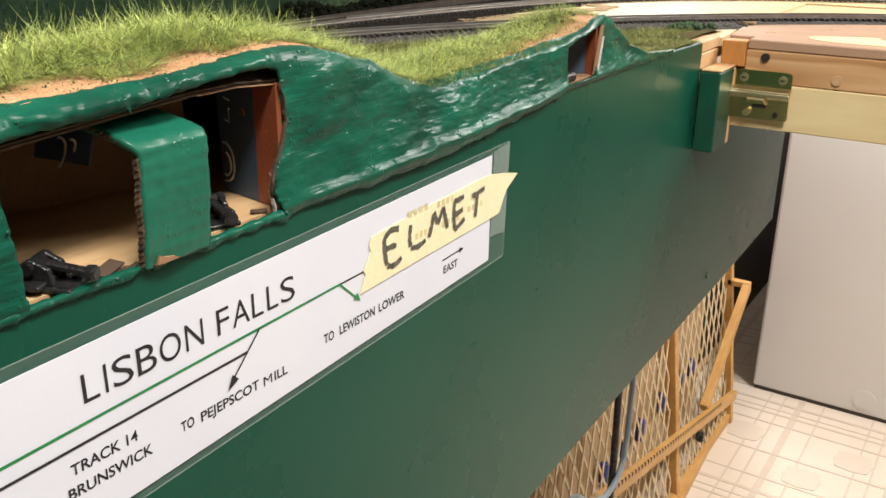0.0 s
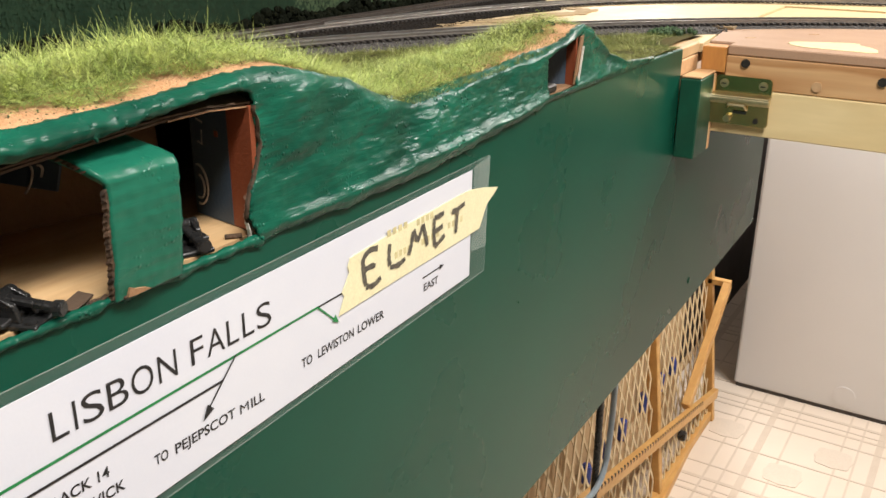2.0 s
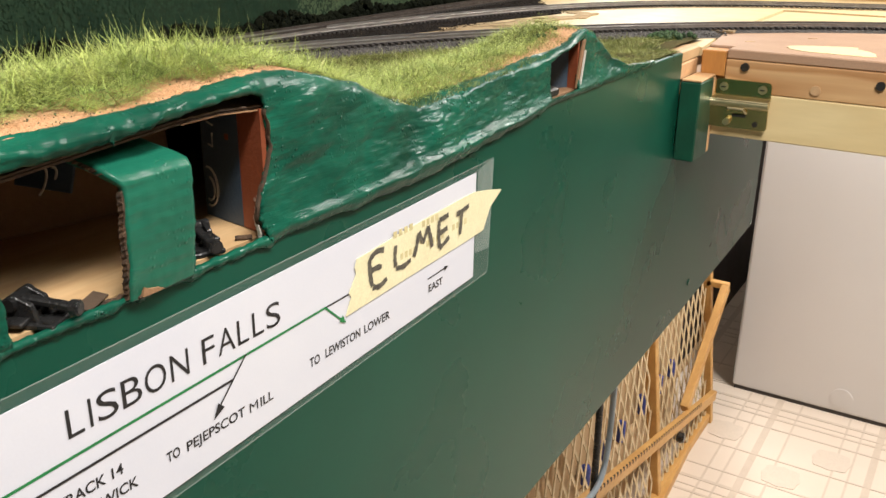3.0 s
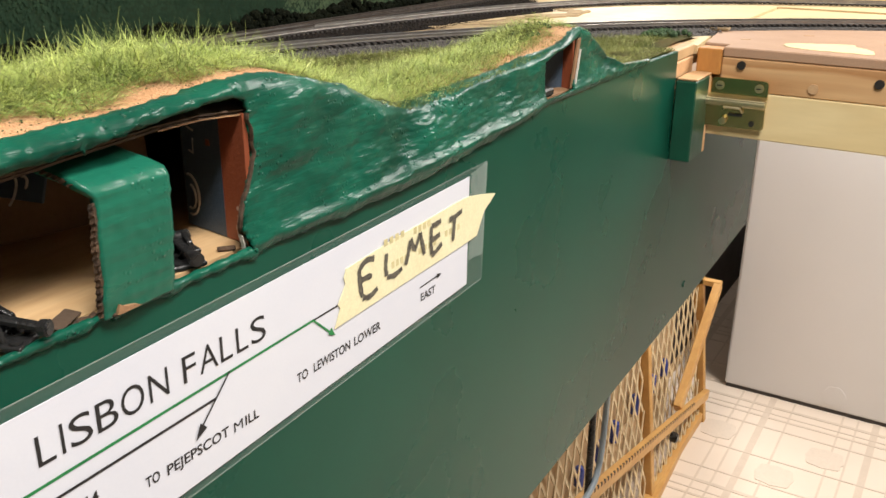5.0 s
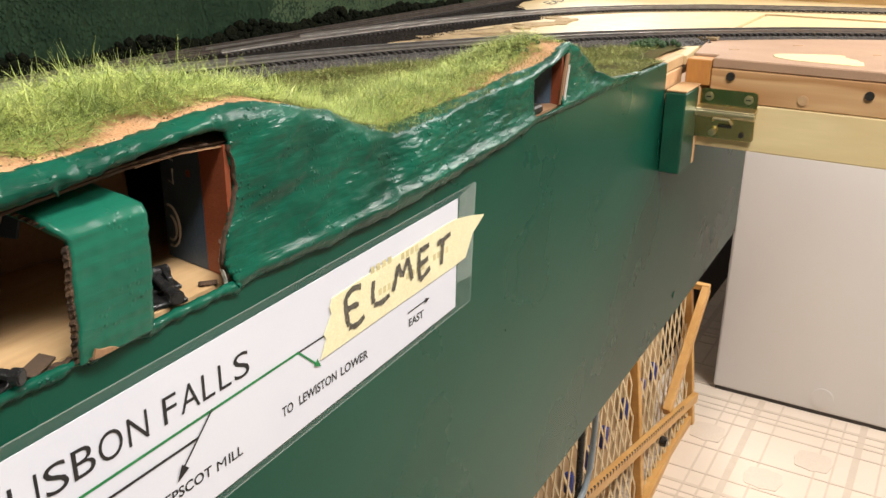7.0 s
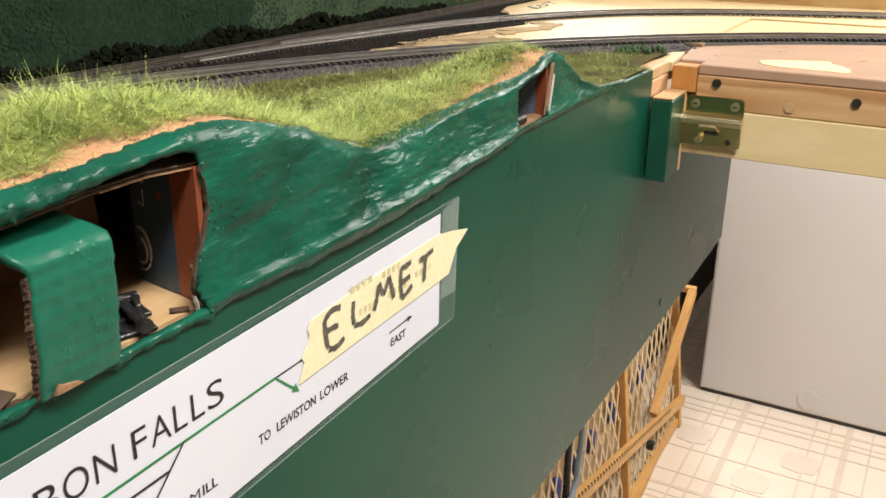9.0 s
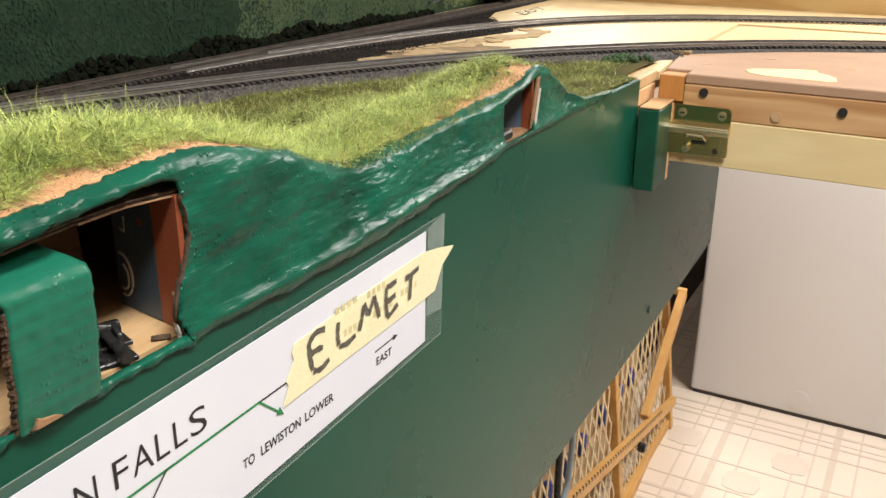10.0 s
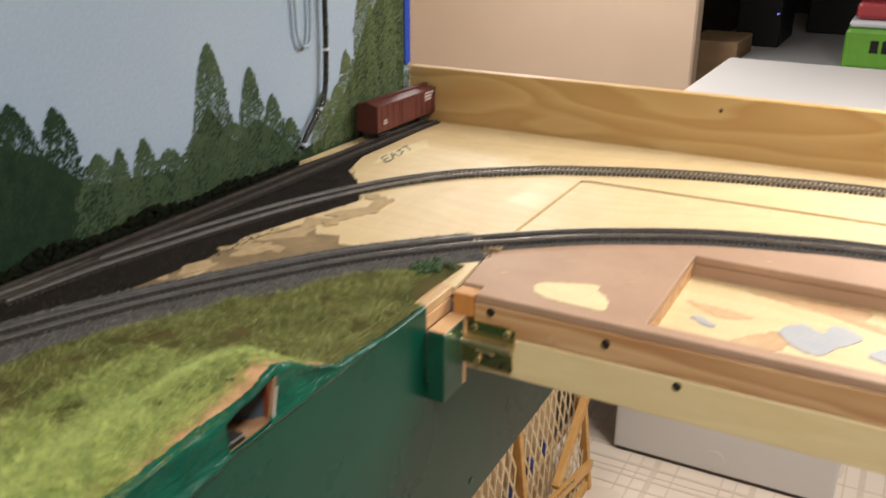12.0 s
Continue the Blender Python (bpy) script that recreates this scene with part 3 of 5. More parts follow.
# ---- layout deck behind ----
deck = thing("layout_deck", "pale plywood layout deck with a cut across it", "deck", kind="structure")
part("deck_panel", slab([(-0.47, -1.4), (-0.0065, -1.4), (-0.0065, 0.60), (-0.0065, 0.926), (-0.032, 0.926), (-0.032, 0.992), (-0.0155, 0.992), (-0.0155, 1.452), (-0.47, 1.452)], "z", 1.318, 1.336, 0.0), M["plywood"], deck)
part("far_panel", slab([(-0.47, 1.452), (-0.0155, 1.452), (-0.002, 1.456), (1.45, 1.456 + 0.02), (1.45, 1.69), (-0.47, 1.69)], "z", 1.326, DECK, 0.0), M["deck"], deck)
part("left_panel", slab([(-0.47, 0.991), (0.0005, 0.991), (-0.0145, 1.13), (-0.0155, 1.452), (-0.47, 1.452)], "z", 1.3362, DECK, 0.0), M["deck"], deck)
part("bridge_top", slab([(-0.0122, 1.1305), (0.040, 1.1685), (0.118, 1.2225), (0.215, 1.2705), (0.422, 1.3225), (1.45, 1.3855), (1.45, 1.474), (0.002, 1.4525), (-0.0122, 1.4490)], "z", 1.326, DECK - 0.0022, 0.0006), M["deck"], deck)

backboard = tagged(part("backboard", box(-0.458, 1.45, 1.69, 1.709, 1.30, 1.4490, 0.0015), M["pine"]), "varnished pine board standing at the back of the deck", "board")
part("knot", cyl(0.0035, 0.001, (0.14, 1.6896, 1.425), "y", 16), M["card_dark_shaded"], backboard, "dark knot")

# tape note on the deck
note = thing("deck_tape_note", "strip of cream masking tape with black handwriting on the deck", "tape")
part("tape_strip", slab([(-0.344, 1.372), (-0.363, 1.42), (-0.346, 1.556), (-0.316, 1.506)], "z", DECK + 0.0002, DECK + 0.0008), M["tape_deck"], note)
PEN = {"E": ((0, 0, 0, 1), (0, 0, 0.8, 0), (0, 0.5, 0.7, 0.5), (0, 1, 0.8, 1)), "A": ((0, 0, 0.4, 1), (0.4, 1, 0.8, 0), (0.2, 0.45, 0.6, 0.45)),
       "S": ((0.8, 0.9, 0.1, 0.85), (0.1, 0.85, 0.7, 0.4), (0.7, 0.4, 0.0, 0.05)), "T": ((0, 1, 0.9, 1), (0.45, 1, 0.45, 0))}
for k, letter in enumerate("EAST"):
    for q, (u0, v0, u1, v1) in enumerate(PEN[letter]):
        a, b = [(-0.330 - 0.0008 * (k + u) - 0.022 * v, 1.388 + 0.0245 * (k + u) + 0.019 * v, DECK + 0.0010 + 0.0001 * q) for u, v in ((u0, v0), (u1, v1))]
        part("pen_mark", beam(a, b, 0.0028, 0.0004, 0), M["marker"], note)



# ---- scenery ----
FRONT = [(-1.4, 1.385), (0.0, 1.400), (0.173, 1.405), (0.22, 1.407), (0.254, 1.408), (0.307, 1.410), (0.334, 1.408), (0.359, 1.402), (0.387, 1.395), (0.407, 1.385), (0.441, 1.374),
         (0.486, 1.376), (0.56, 1.379), (0.608, 1.382), (0.635, 1.386), (0.661, 1.392), (0.68, 1.394), (0.694, 1.390), (0.708, 1.381), (0.735, 1.366), (0.763, 1.355), (0.82, 1.350), (1.2, 1.346)]
LEDGE = [(-1.4, 1.333), (0.3, 1.336), (0.40, 1.338), (0.454, 1.340), (0.523, 1.345), (0.608, 1.350), (0.763, 1.350), (1.2, 1.347)]


FOOT = [(-1.4, 1.331), (0.3, 1.3345), (0.346, 1.3350), (0.368, 1.3338), (0.436, 1.3345), (0.48, 1.3365), (0.515, 1.3395), (0.586, 1.3452), (0.608, 1.3475), (0.763, 1.348), (1.2, 1.345)]
RIDGE = [(-1.4, 1.337), (0.30, 1.339), (0.349, 1.3402), (0.396, 1.3412), (0.462, 1.3433), (0.509, 1.3450), (0.579, 1.3484), (0.61, 1.3508), (0.763, 1.352), (1.2, 1.349)]


def height(x, y):
    """Ground height of the grassy strip; x runs from 0 at the fascia to negative."""
    d = -x
    f = lerp(y, FRONT)
    base = 1.3465
    wide = lerp(y, [(0, 0.085), (0.33, 0.075), (0.44, 0.045), (0.52, 0.05), (0.66, 0.045), (0.74, 0.02), (0.9, 0.02)])
    run = lerp(y, [(0, 0.12), (0.33, 0.12), (0.44, 0.10), (0.6, 0.10), (0.70, 0.09), (0.9, 0.05)])
    t = min(1, max(0, (d - wide) / run))
    t = t * t * (3 - 2 * t)
    crest = 0.006 * math.sin(min(1, d / max(wide, 0.02)) * math.pi) * lerp(y, [(0.3, 1), (0.42, 0.3), (0.6, 0.5), (0.75, 0)])
    z = f + crest + (base - f) * t
    z += 0.0035 * rough(x, y, 0, 22) * min(1, d / 0.02)
    return z


def edge_back(y):
    """How far behind the fascia the upper edge of the plaster lies."""
    return lerp(y, [(0.30, 0.001), (0.38, 0.006), (0.45, 0.008), (0.58, 0.005), (0.64, 0.0), (0.70, 0.002), (0.80, 0.001)])


# green plaster front with its two openings
def big_left(z):
    return lerp(z, [(1.33, 0.171), (1.352, 0.1705), (1.38, 0.168), (1.40, 0.172)])


def big_right(z):
    return lerp(z, [(1.33, 0.304), (1.339, 0.303), (1.348, 0.2995), (1.359, 0.303), (1.370, 0.309), (1.382, 0.312), (1.392, 0.3095), (1.404, 0.308)])


def big_top(y):
    return lerp(y, [(0.165, 1.3965), (0.182, 1.398), (0.221, 1.3995), (0.24, 1.4015), (0.262, 1.4035), (0.285, 1.4055), (0.300, 1.4050), (0.312, 1.4025)])


def inside_big(y, z):
    if not 0.165 < y < 0.3135:
        return False
    return big_left(z) < y < big_right(z) and z < big_top(y)


def inside_small(y, z):
    left = lerp(z, [(1.35, 0.611), (1.382, 0.611), (1.386, 0.63), (1.392, 0.655)])
    right = lerp(z, [(1.35, 0.660), (1.372, 0.667), (1.392, 0.674)])
    return left < y < right and z > 1.3515 and z < lerp(y, [(0.611, 1.3785), (0.637, 1.384), (0.674, 1.3905)])


def ease(t):
    t = min(1.0, max(0.0, t))
    return t * t * (3 - 2 * t)


def plaster_front():
    bm = bmesh.new()
    ys = [float(y) for y in np.concatenate((np.arange(-0.1, 0.13, 0.006), np.arange(0.13, 0.835, 0.0011)))]
    nv = 62
    grid = []
    for y in ys:
        lo, hi, crest = lerp(y, FOOT), lerp(y, FRONT) + 0.0018, lerp(y, RIDGE)
        lo += 0.0014 * rough(0, y, 0, 60, 2) + 0.0008 * rough(0, y, 0, 190, 3)
        crest += 0.0012 * rough(0, y, 0, 26, 5) + 0.0005 * rough(0, y, 0, 110, 5)
        out = lerp(y, [(0.16, 0.0008), (0.305, 0.0010), (0.345, 0.0034), (0.45, 0.0042), (0.55, 0.0038), (0.61, 0.0020), (0.8, 0.0010)]) * (1 + 0.35 * rough(0, y, 0, 40, 7))
        hollow = lerp(y, [(0.16, 0.0), (0.31, 0.001), (0.345, 0.002), (0.40, 0.0036), (0.47, 0.0042), (0.57, 0.0034), (0.61, 0.0015), (0.69, 0.004), (0.75, 0.006), (0.80, 0.001)])
        shelf = lerp(y, [(0.31, 0.014), (0.36, 0.018), (0.45, 0.016), (0.58, 0.014), (0.7, 0.010)])
        back = edge_back(y)
        roll = 0.0022 * ease((y - 0.14) / 0.03) * (1 - ease((y - 0.296) / 0.02))
        brim = big_top(y) if 0.14 < y < 0.32 else hi
        near = 0.14 < y < 0.33
        col = []
        for k in range(nv + 1):
            v = k / nv
            z = lo + (hi - lo) * v
            if z < crest:
                x = out * (0.62 + 0.38 * ease((z - lo) / (crest - lo)))
            else:
                over = z - crest
                x = out - 0.85 * out * (1 - math.exp(-(over / 0.0028) ** 1.6)) - (0.15 * out + hollow) * ease(over / (1.6 * shelf))
            x += (hollow - back) * max(0, (v - 0.55) / 0.45) ** 1.5
            x -= 0.004 * max(0, (v - 0.88) / 0.12) ** 2
            if z > brim:
                x += roll * math.sin(math.pi * min(1, (z - brim) / (hi - brim))) * (1 + 0.9 * rough(0, y, z, 70, 5) + 0.8 * rough(0, y, z, 170, 8))
            fade = (1 - 0.45 * max(0, (v - 0.8) / 0.2)) * (0.15 + 0.85 * ease((z - lo) / (crest - lo + 0.006)))
            x += (0.0030 * rough(0, y, z, 30) + 0.0009 * rough(0, y * 0.5 - z * 0.5, z * 1.3, 90, 4) + 0.00055 * rough(0, y * 0.40 - z * 0.15, z * 1.2, 210, 9) + 0.00036 * rough(0, y * 0.4, z * 1.3, 420, 2)) * fade
            x += 0.0004 + 0.0008 * min(1, (z - lo) / 0.004)
            zz = z + 0.0012 * rough(0, y, z, 60, 3) * min(1, (z - lo) / 0.01)
            yy = y + 0.0009 * rough(0, y, z, 90, 6)
            if near and z < 1.4065:
                for rim_y in (big_left(z), big_right(z)):
                    if abs(y - rim_y) < 0.0007:
                        yy = rim_y + 0.0009 * rough(0, y, z, 260, 6)
                if big_left(z) < y < big_right(z) and abs(z - brim) < 0.0008:
                    zz = brim + 0.0009 * rough(0, y, z, 200, 6)
            col.append((x, yy, zz, y, z))
        wrap = 0.0022 + 0.0012 * rough(0, y, 0, 70, 1) + 0.0010 * rough(0, y, 0, 240, 2)
        for k in range(1, 4):
            x2 = col[nv][0] - wrap * k
            col.append((x2, y, max(height(x2, y) + 0.0011 - 0.0004 * k, col[nv][2] - 0.0012 * k), y, hi + 0.001 * k))
        grid.append(col)
    vs = {}

    def vert(i, k):
        if (i, k) not in vs:
            vs[i, k] = bm.verts.new(grid[i][k][:3])
        return vs[i, k]
    for i in range(len(ys) - 1):
        for k in range(nv + 3):
            y = (grid[i][k][3] + grid[i + 1][k][3]) / 2
            z = (grid[i][k][4] + grid[i + 1][k + 1][4]) / 2
            if inside_big(y, z) or inside_small(y, z):
                continue
            bm.faces.new((vert(i, k), vert(i + 1, k), vert(i + 1, k + 1), vert(i, k + 1)))
    bmesh.ops.recalc_face_normals(bm, faces=bm.faces[:])
    return bm


scenery = thing("scenery_hill", "grassy model hillside with a green painted plaster front and cut openings", "model scenery")
front = smooth(part("plaster_front", plaster_front(), M["plaster"], scenery, "glossy green painted plaster cloth"))
solid = front.modifiers.new("thickness", "SOLIDIFY")
solid.thickness, solid.offset = 0.0022, -1.0


def paint_bead(y0, y1):
    """Uneven bead of thick paint along the board's upper edge."""
    bm = bmesh.new()
    rings = []
    for y in np.arange(y0, y1, 0.0012):
        y = float(y)
        r = 0.0016 + 0.0009 * rough(0, y, 0, 120, 3) + 0.0005 * rough(0, y, 0, 420, 8)
        c = lerp(y, LEDGE) + 0.0001
        rings.append([bm.verts.new((0.0002 + (r + 0.0004) * math.cos(a), y, c + r * (1.0 if math.sin(a) > 0 else 1.7 + 1.2 * rough(0, y, 5, 90)) * math.sin(a))) for a in [math.tau * k / 9 for k in range(9)]])
    for a, b in zip(rings, rings[1:]):
        for k in range(9):
            bm.faces.new((a[k], a[(k + 1) % 9], b[(k + 1) % 9], b[k]))
    bmesh.ops.recalc_face_normals(bm, faces=bm.faces[:])
    return bm


smooth(part("paint_bead", paint_bead(0.0, 0.306), M["plaster"], scenery))


def limit(y):
    """How far back the turf reaches before the track's ballast."""
    return lerp(y, [(0.0, -0.37), (0.42, -0.345), (0.65, -0.285), (0.78, -0.235), (0.89, -0.175), (1.0, -0.10), (1.05, -0.05)])


def ground_strip(x_from, x_to, y0, y1, step, lift=0.0):
    bm = bmesh.new()
    xs, ys = np.arange(x_from, x_to + 1e-6, step), np.arange(y0, y1 + 1e-6, step)
    g = []
    for x in xs:
        row = []
        for y in ys:
            x2, y2 = max(float(x), limit(float(y))) if x < -0.04 else float(x) - edge_back(float(y)), float(y)
            row.append(bm.verts.new((x2, y2, height(x2, y2) + lift)))
        g.append(row)
    for a, b in zip(g, g[1:]):
        for k in range(len(ys) - 1):
            bm.faces.new((a[k], b[k], b[k + 1], a[k + 1]))
    bmesh.ops.recalc_face_normals(bm, faces=bm.faces[:])
    return bm


turf = smooth(part("turf", ground_strip(-0.34, -0.015, -0.25, 1.05, 0.005), M["sod"], scenery, "olive turf ground"))
turf_edge = smooth(part("turf", ground_strip(-0.022, -0.0045, 0.745, 0.925, 0.0025), M["sod"], scenery, "olive turf ground"))
rim = smooth(part("bare_rim", ground_strip(-0.028, -0.0045, -0.25, 0.75, 0.0018, 0.0004), mat("bare_paper_rim", (0.66, 0.39, 0.21), 0.85, (0.48, 0.25, 0.11), 110, 0.9, 700, 0.8), scenery, "bare tan paper shell along the edge"))

# openings: lining of cardboard
lining = thing("tunnel_lining", "rough cardboard lining with printed dark blue and rust panels", "cardboard lining")
ROOF = [(0.150, 1.3915), (0.185, 1.3935), (0.224, 1.396), (0.26, 1.398), (0.285, 1.3982), (0.316, 1.3955)]


def roof_sheet(x0, x1, lift0, lift1, y0, y1, thick, ragged):
    """A bent cardboard sheet under the hill: front edge at x1 following the roof line, back edge at x0."""
    bm = bmesh.new()
    rows = []
    for y in np.arange(y0, y1, 0.0022):
        y = float(y)
        z = lerp(y, ROOF)
        jag = ragged * rough(0, y, 0, 210, 4)
        a, b = (x0, y, z + lift0), (x1 + jag, y, z + lift1 + 0.4 * jag)
        rows.append([bm.verts.new(p) for p in (a, b, (b[0], b[1], b[2] + thick), (a[0], a[1], a[2] + thick))])
    for p, q in zip(rows, rows[1:]):
        for k in range(4):
            bm.faces.new((p[k], q[k], q[(k + 1) % 4], p[(k + 1) % 4]))
    bm.faces.new(rows[0])
    bm.faces.new(rows[-1][::-1])
    bmesh.ops.recalc_face_normals(bm, faces=bm.faces[:])
    return bm


part("ceiling_sheet", roof_sheet(-0.15, -0.0052, 0.0, 0.0, 0.152, 0.314, 0.0010, 0.0012), M["card_dark_shaded"], lining, "cardboard roof sheet, inside shade put in its dark colour")
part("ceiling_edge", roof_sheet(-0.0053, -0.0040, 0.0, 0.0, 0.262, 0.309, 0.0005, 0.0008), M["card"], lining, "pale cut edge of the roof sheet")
# Dark sheet standing for the shaded gap above the roof sheet.
part("ceiling_fold", roof_sheet(-0.030, -0.0046, 0.008, 0.0016, 0.170, 0.313, 0.0008, 0.0020), M["card_dark_shaded"], lining, "torn fold above the roof sheet, coloured dark for the gap's shade")


def torn_rim(line, wide, seed):
    """A ragged paper edge that follows an opening's outline of (y, z) places."""
    bm = bmesh.new()
    rows = []
    fine = spline(line, 0.0013)
    for p in fine:
        w = wide * (1 + 0.9 * rough(0, p.x, p.y, 330, seed))
        y = p.x + 0.0007 * rough(0, p.x, p.y, 240, seed + 2)
        x = -0.0012 + 0.0012 * rough(0, p.x, p.y, 150, seed + 5)
        rows.append([bm.verts.new(q) for q in ((x, y - w, p.y), (x + 0.0012, y - w * 0.4, p.y), (x + 0.0010, y + w * 0.6, p.y), (x - 0.0020, y + w * 0.8, p.y))])
    for p, q in zip(rows, rows[1:]):
        for k in range(4):
            bm.faces.new((p[k], q[k], q[(k + 1) % 4], p[(k + 1) % 4]))
    bmesh.ops.recalc_face_normals(bm, faces=bm.faces[:])
    return bm


part("torn_edge", torn_rim([(big_right(z) - 0.0003, z) for z in np.arange(1.338, 1.404, 0.006)], 0.0004, 3), M["card_dark_shaded"], lining, "ragged brown paper rim")
part("torn_edge", torn_rim([(big_right(z) - 0.0020, z) for z in (1.3375, 1.3395, 1.342, 1.346)], 0.0009, 12), M["paint_white"], lining, "torn white paper edge")
part("rust_panel", slab([(-0.003, 0.3075), (-0.003, 0.3105), (-0.0205, 0.3135), (-0.0205, 0.3105)], "z", 1.3365, 1.397), M["card_rust"], lining, "rust orange printed cardboard")
part("blue_panel", slab([(-0.0207, 0.3105), (-0.0207, 0.3135), (-0.050, 0.318), (-0.050, 0.315)], "z", 1.3365, 1.396), M["card_blue"], lining, "dark blue printed cardboard")
part("back_wall", turned(box(-0.0015, 0.0015, -0.10, 0.10, 0, 0.066), pose(-0.105, 0.225, 1.3365, 0, -8, -14)), M["card_inner"], lining, "plain brown cardboard")
part("left_wall", turned(box(-0.055, 0.055, -0.0015, 0.0015, 0, 0.062), pose(-0.064, 0.158, 1.3365, 0, 0, 14)), M["card_dark_shaded"], lining)
part("loose_flap", turned(box(-0.013, 0.013, -0.001, 0.001, 0, 0.032, 0.0004), pose(-0.080, 0.246, 1.362, -18, 8, 30)), M["card_blue"], lining, "bent grey cardboard flap")
part("torn_strip", turned(box(-0.0035, 0.0035, -0.007, 0.007, 0, 0.0010, 0.0004), pose(-0.008, 0.212, 1.3365, 4, 8, 22)), M["card_dark_shaded"], lining, "torn corrugated edge")
part("torn_strip", turned(box(-0.0015, 0.0015, -0.004, 0.004, 0, 0.0014, 0.0004), pose(-0.009, 0.298, 1.3365, 0, 12, -40)), M["card_torn"], lining, "torn corrugated edge")


def smear(y0, x0, z0, high, wide, seed):
    """Thin white paint smear on the rust panel."""
    bm = bmesh.new()
    for k in range(26):
        r = random.Random(seed + k)
        t = r.random()
        cx, cz = x0 + wide * (r.random() - 0.5) * (1 - 0.6 * t), z0 + high * t
        cy = y0 - (cx + 0.003) / 0.0175 * 0.003 - 0.0003 - 0.00001 * k
        s = r.uniform(0.0005, 0.0016) * (1 - 0.5 * t)
        bm.faces.new([bm.verts.new((cx + s * 0.8 * r.uniform(0.6, 1.1) * math.cos(j), cy, cz + 1.7 * s * r.uniform(0.6, 1.1) * math.sin(j))) for j in (0.2, 1.2, 2.3, 3.3, 4.4, 5.4)])
    return bm


part("paint_smear", smear(0.3075, -0.008, 1.340, 0.016, 0.010, 70), M["smear"], lining, "thin white paint smear")
part("torn_strip", torn_rim([(0.2115, 1.3372), (0.2145, 1.3378), (0.2175, 1.3370), (0.2205, 1.3385)], 0.0012, 15), M["card_torn"], lining, "torn corrugated edge")


def arc_mark(parent, y, z, r, a0, a1, x_of, wide=0.0006):
    pts = []
    for k in range(14):
        a = math.radians(a0 + (a1 - a0) * k / 13)
        u, v = r * 0.7 * math.cos(a), r * math.sin(a)
        pts.append(x_of(u, v))
    part("printed_arc", tube(pts, wide, 5), M["letter_white"], parent, "faint white printed curve")


def on_blue(px, pz):
    t = (px + 0.0207) / (-0.0293)
    return (px, 0.3103 + 0.0045 * t, pz)


arc_mark(lining, 0, 0, 0.010, -100, 100, lambda u, v: on_blue(-0.046 + u, 1.352 + v))
arc_mark(lining, 0, 0, 0.006, -110, 80, lambda u, v: on_blue(-0.046 + u, 1.351 + v))
part("printed_arc", tube([on_blue(-0.044, 1.374), on_blue(-0.041, 1.373), on_blue(-0.0405, 1.380)], 0.0005, 5), M["letter_white"], lining, "faint white printed curve")
part("printed_arc", tube([on_blue(-0.044, 1.385), on_blue(-0.0395, 1.384)], 0.0005, 5), M["letter_white"], lining, "faint white printed curve")
part("orange_dot", turned(box(-0.0012, 0.0012, -0.0002, 0.0002, -0.0014, 0.0014), pose(-0.029, 0.3114, 1.380, 0, 0, -8)), M["card_rust"], lining)
for k, (fx, fy, r) in enumerate(((-0.078, 0.243, 0.010), (-0.078, 0.249, 0.008))):
    part("printed_arc", tube([(fx + 0.006 * math.cos(a / 8) + 0.002, fy - 0.004 + r * 0.6 * math.sin(a / 8), 1.366 + r * math.cos(a / 8)) for a in range(0, 20, 2)], 0.0006, 5), M["letter_white"], lining, "faint white printed curve")

# small opening lining
nook = thing("small_tunnel_lining", "small cardboard niche with dark blue and rust printed panels", "cardboard lining")
part("blue_panel", slab([(-0.0122, 0.667), (-0.0122, 0.670), (-0.033, 0.650), (-0.033, 0.647)], "z", 1.3505, 1.384), M["card_blue"], nook)
part("rust_panel", slab([(-0.0030, 0.664), (-0.0030, 0.667), (-0.0120, 0.670), (-0.0120, 0.667)], "z", 1.3505, 1.388), M["card_rust"], nook)
part("torn_edge", slab([(0.6600, 1.352), (0.6645, 1.352), (0.6690, 1.366), (0.6735, 1.3885), (0.6690, 1.3875), (0.6640, 1.370)], "x", -0.0022, -0.0008), M["card"], nook, "torn tan paper edge")
part("torn_edge", slab([(0.6640, 1.352), (0.6652, 1.352), (0.6722, 1.380), (0.6712, 1.380)], "x", -0.0007, 0.0006), M["paint_white"], nook, "torn white paper edge")
# The niche's roof and back sheets carry its shade in their dark colour.
part("roof_sheet", slab([(-0.036, 0.606), (-0.020, 0.606), (-0.020, 0.668), (-0.036, 0.672)], "z", 1.3780, 1.3792), M["card_dark_shaded"], nook)
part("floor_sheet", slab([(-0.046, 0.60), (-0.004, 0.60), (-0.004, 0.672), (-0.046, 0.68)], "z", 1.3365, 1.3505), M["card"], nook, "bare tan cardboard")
part("back_sheet", slab([(-0.037, 0.595), (-0.0345, 0.595), (-0.0345, 0.680), (-0.037, 0.680)], "z", 1.3505, 1.3778), M["card_dark_shaded"], nook)

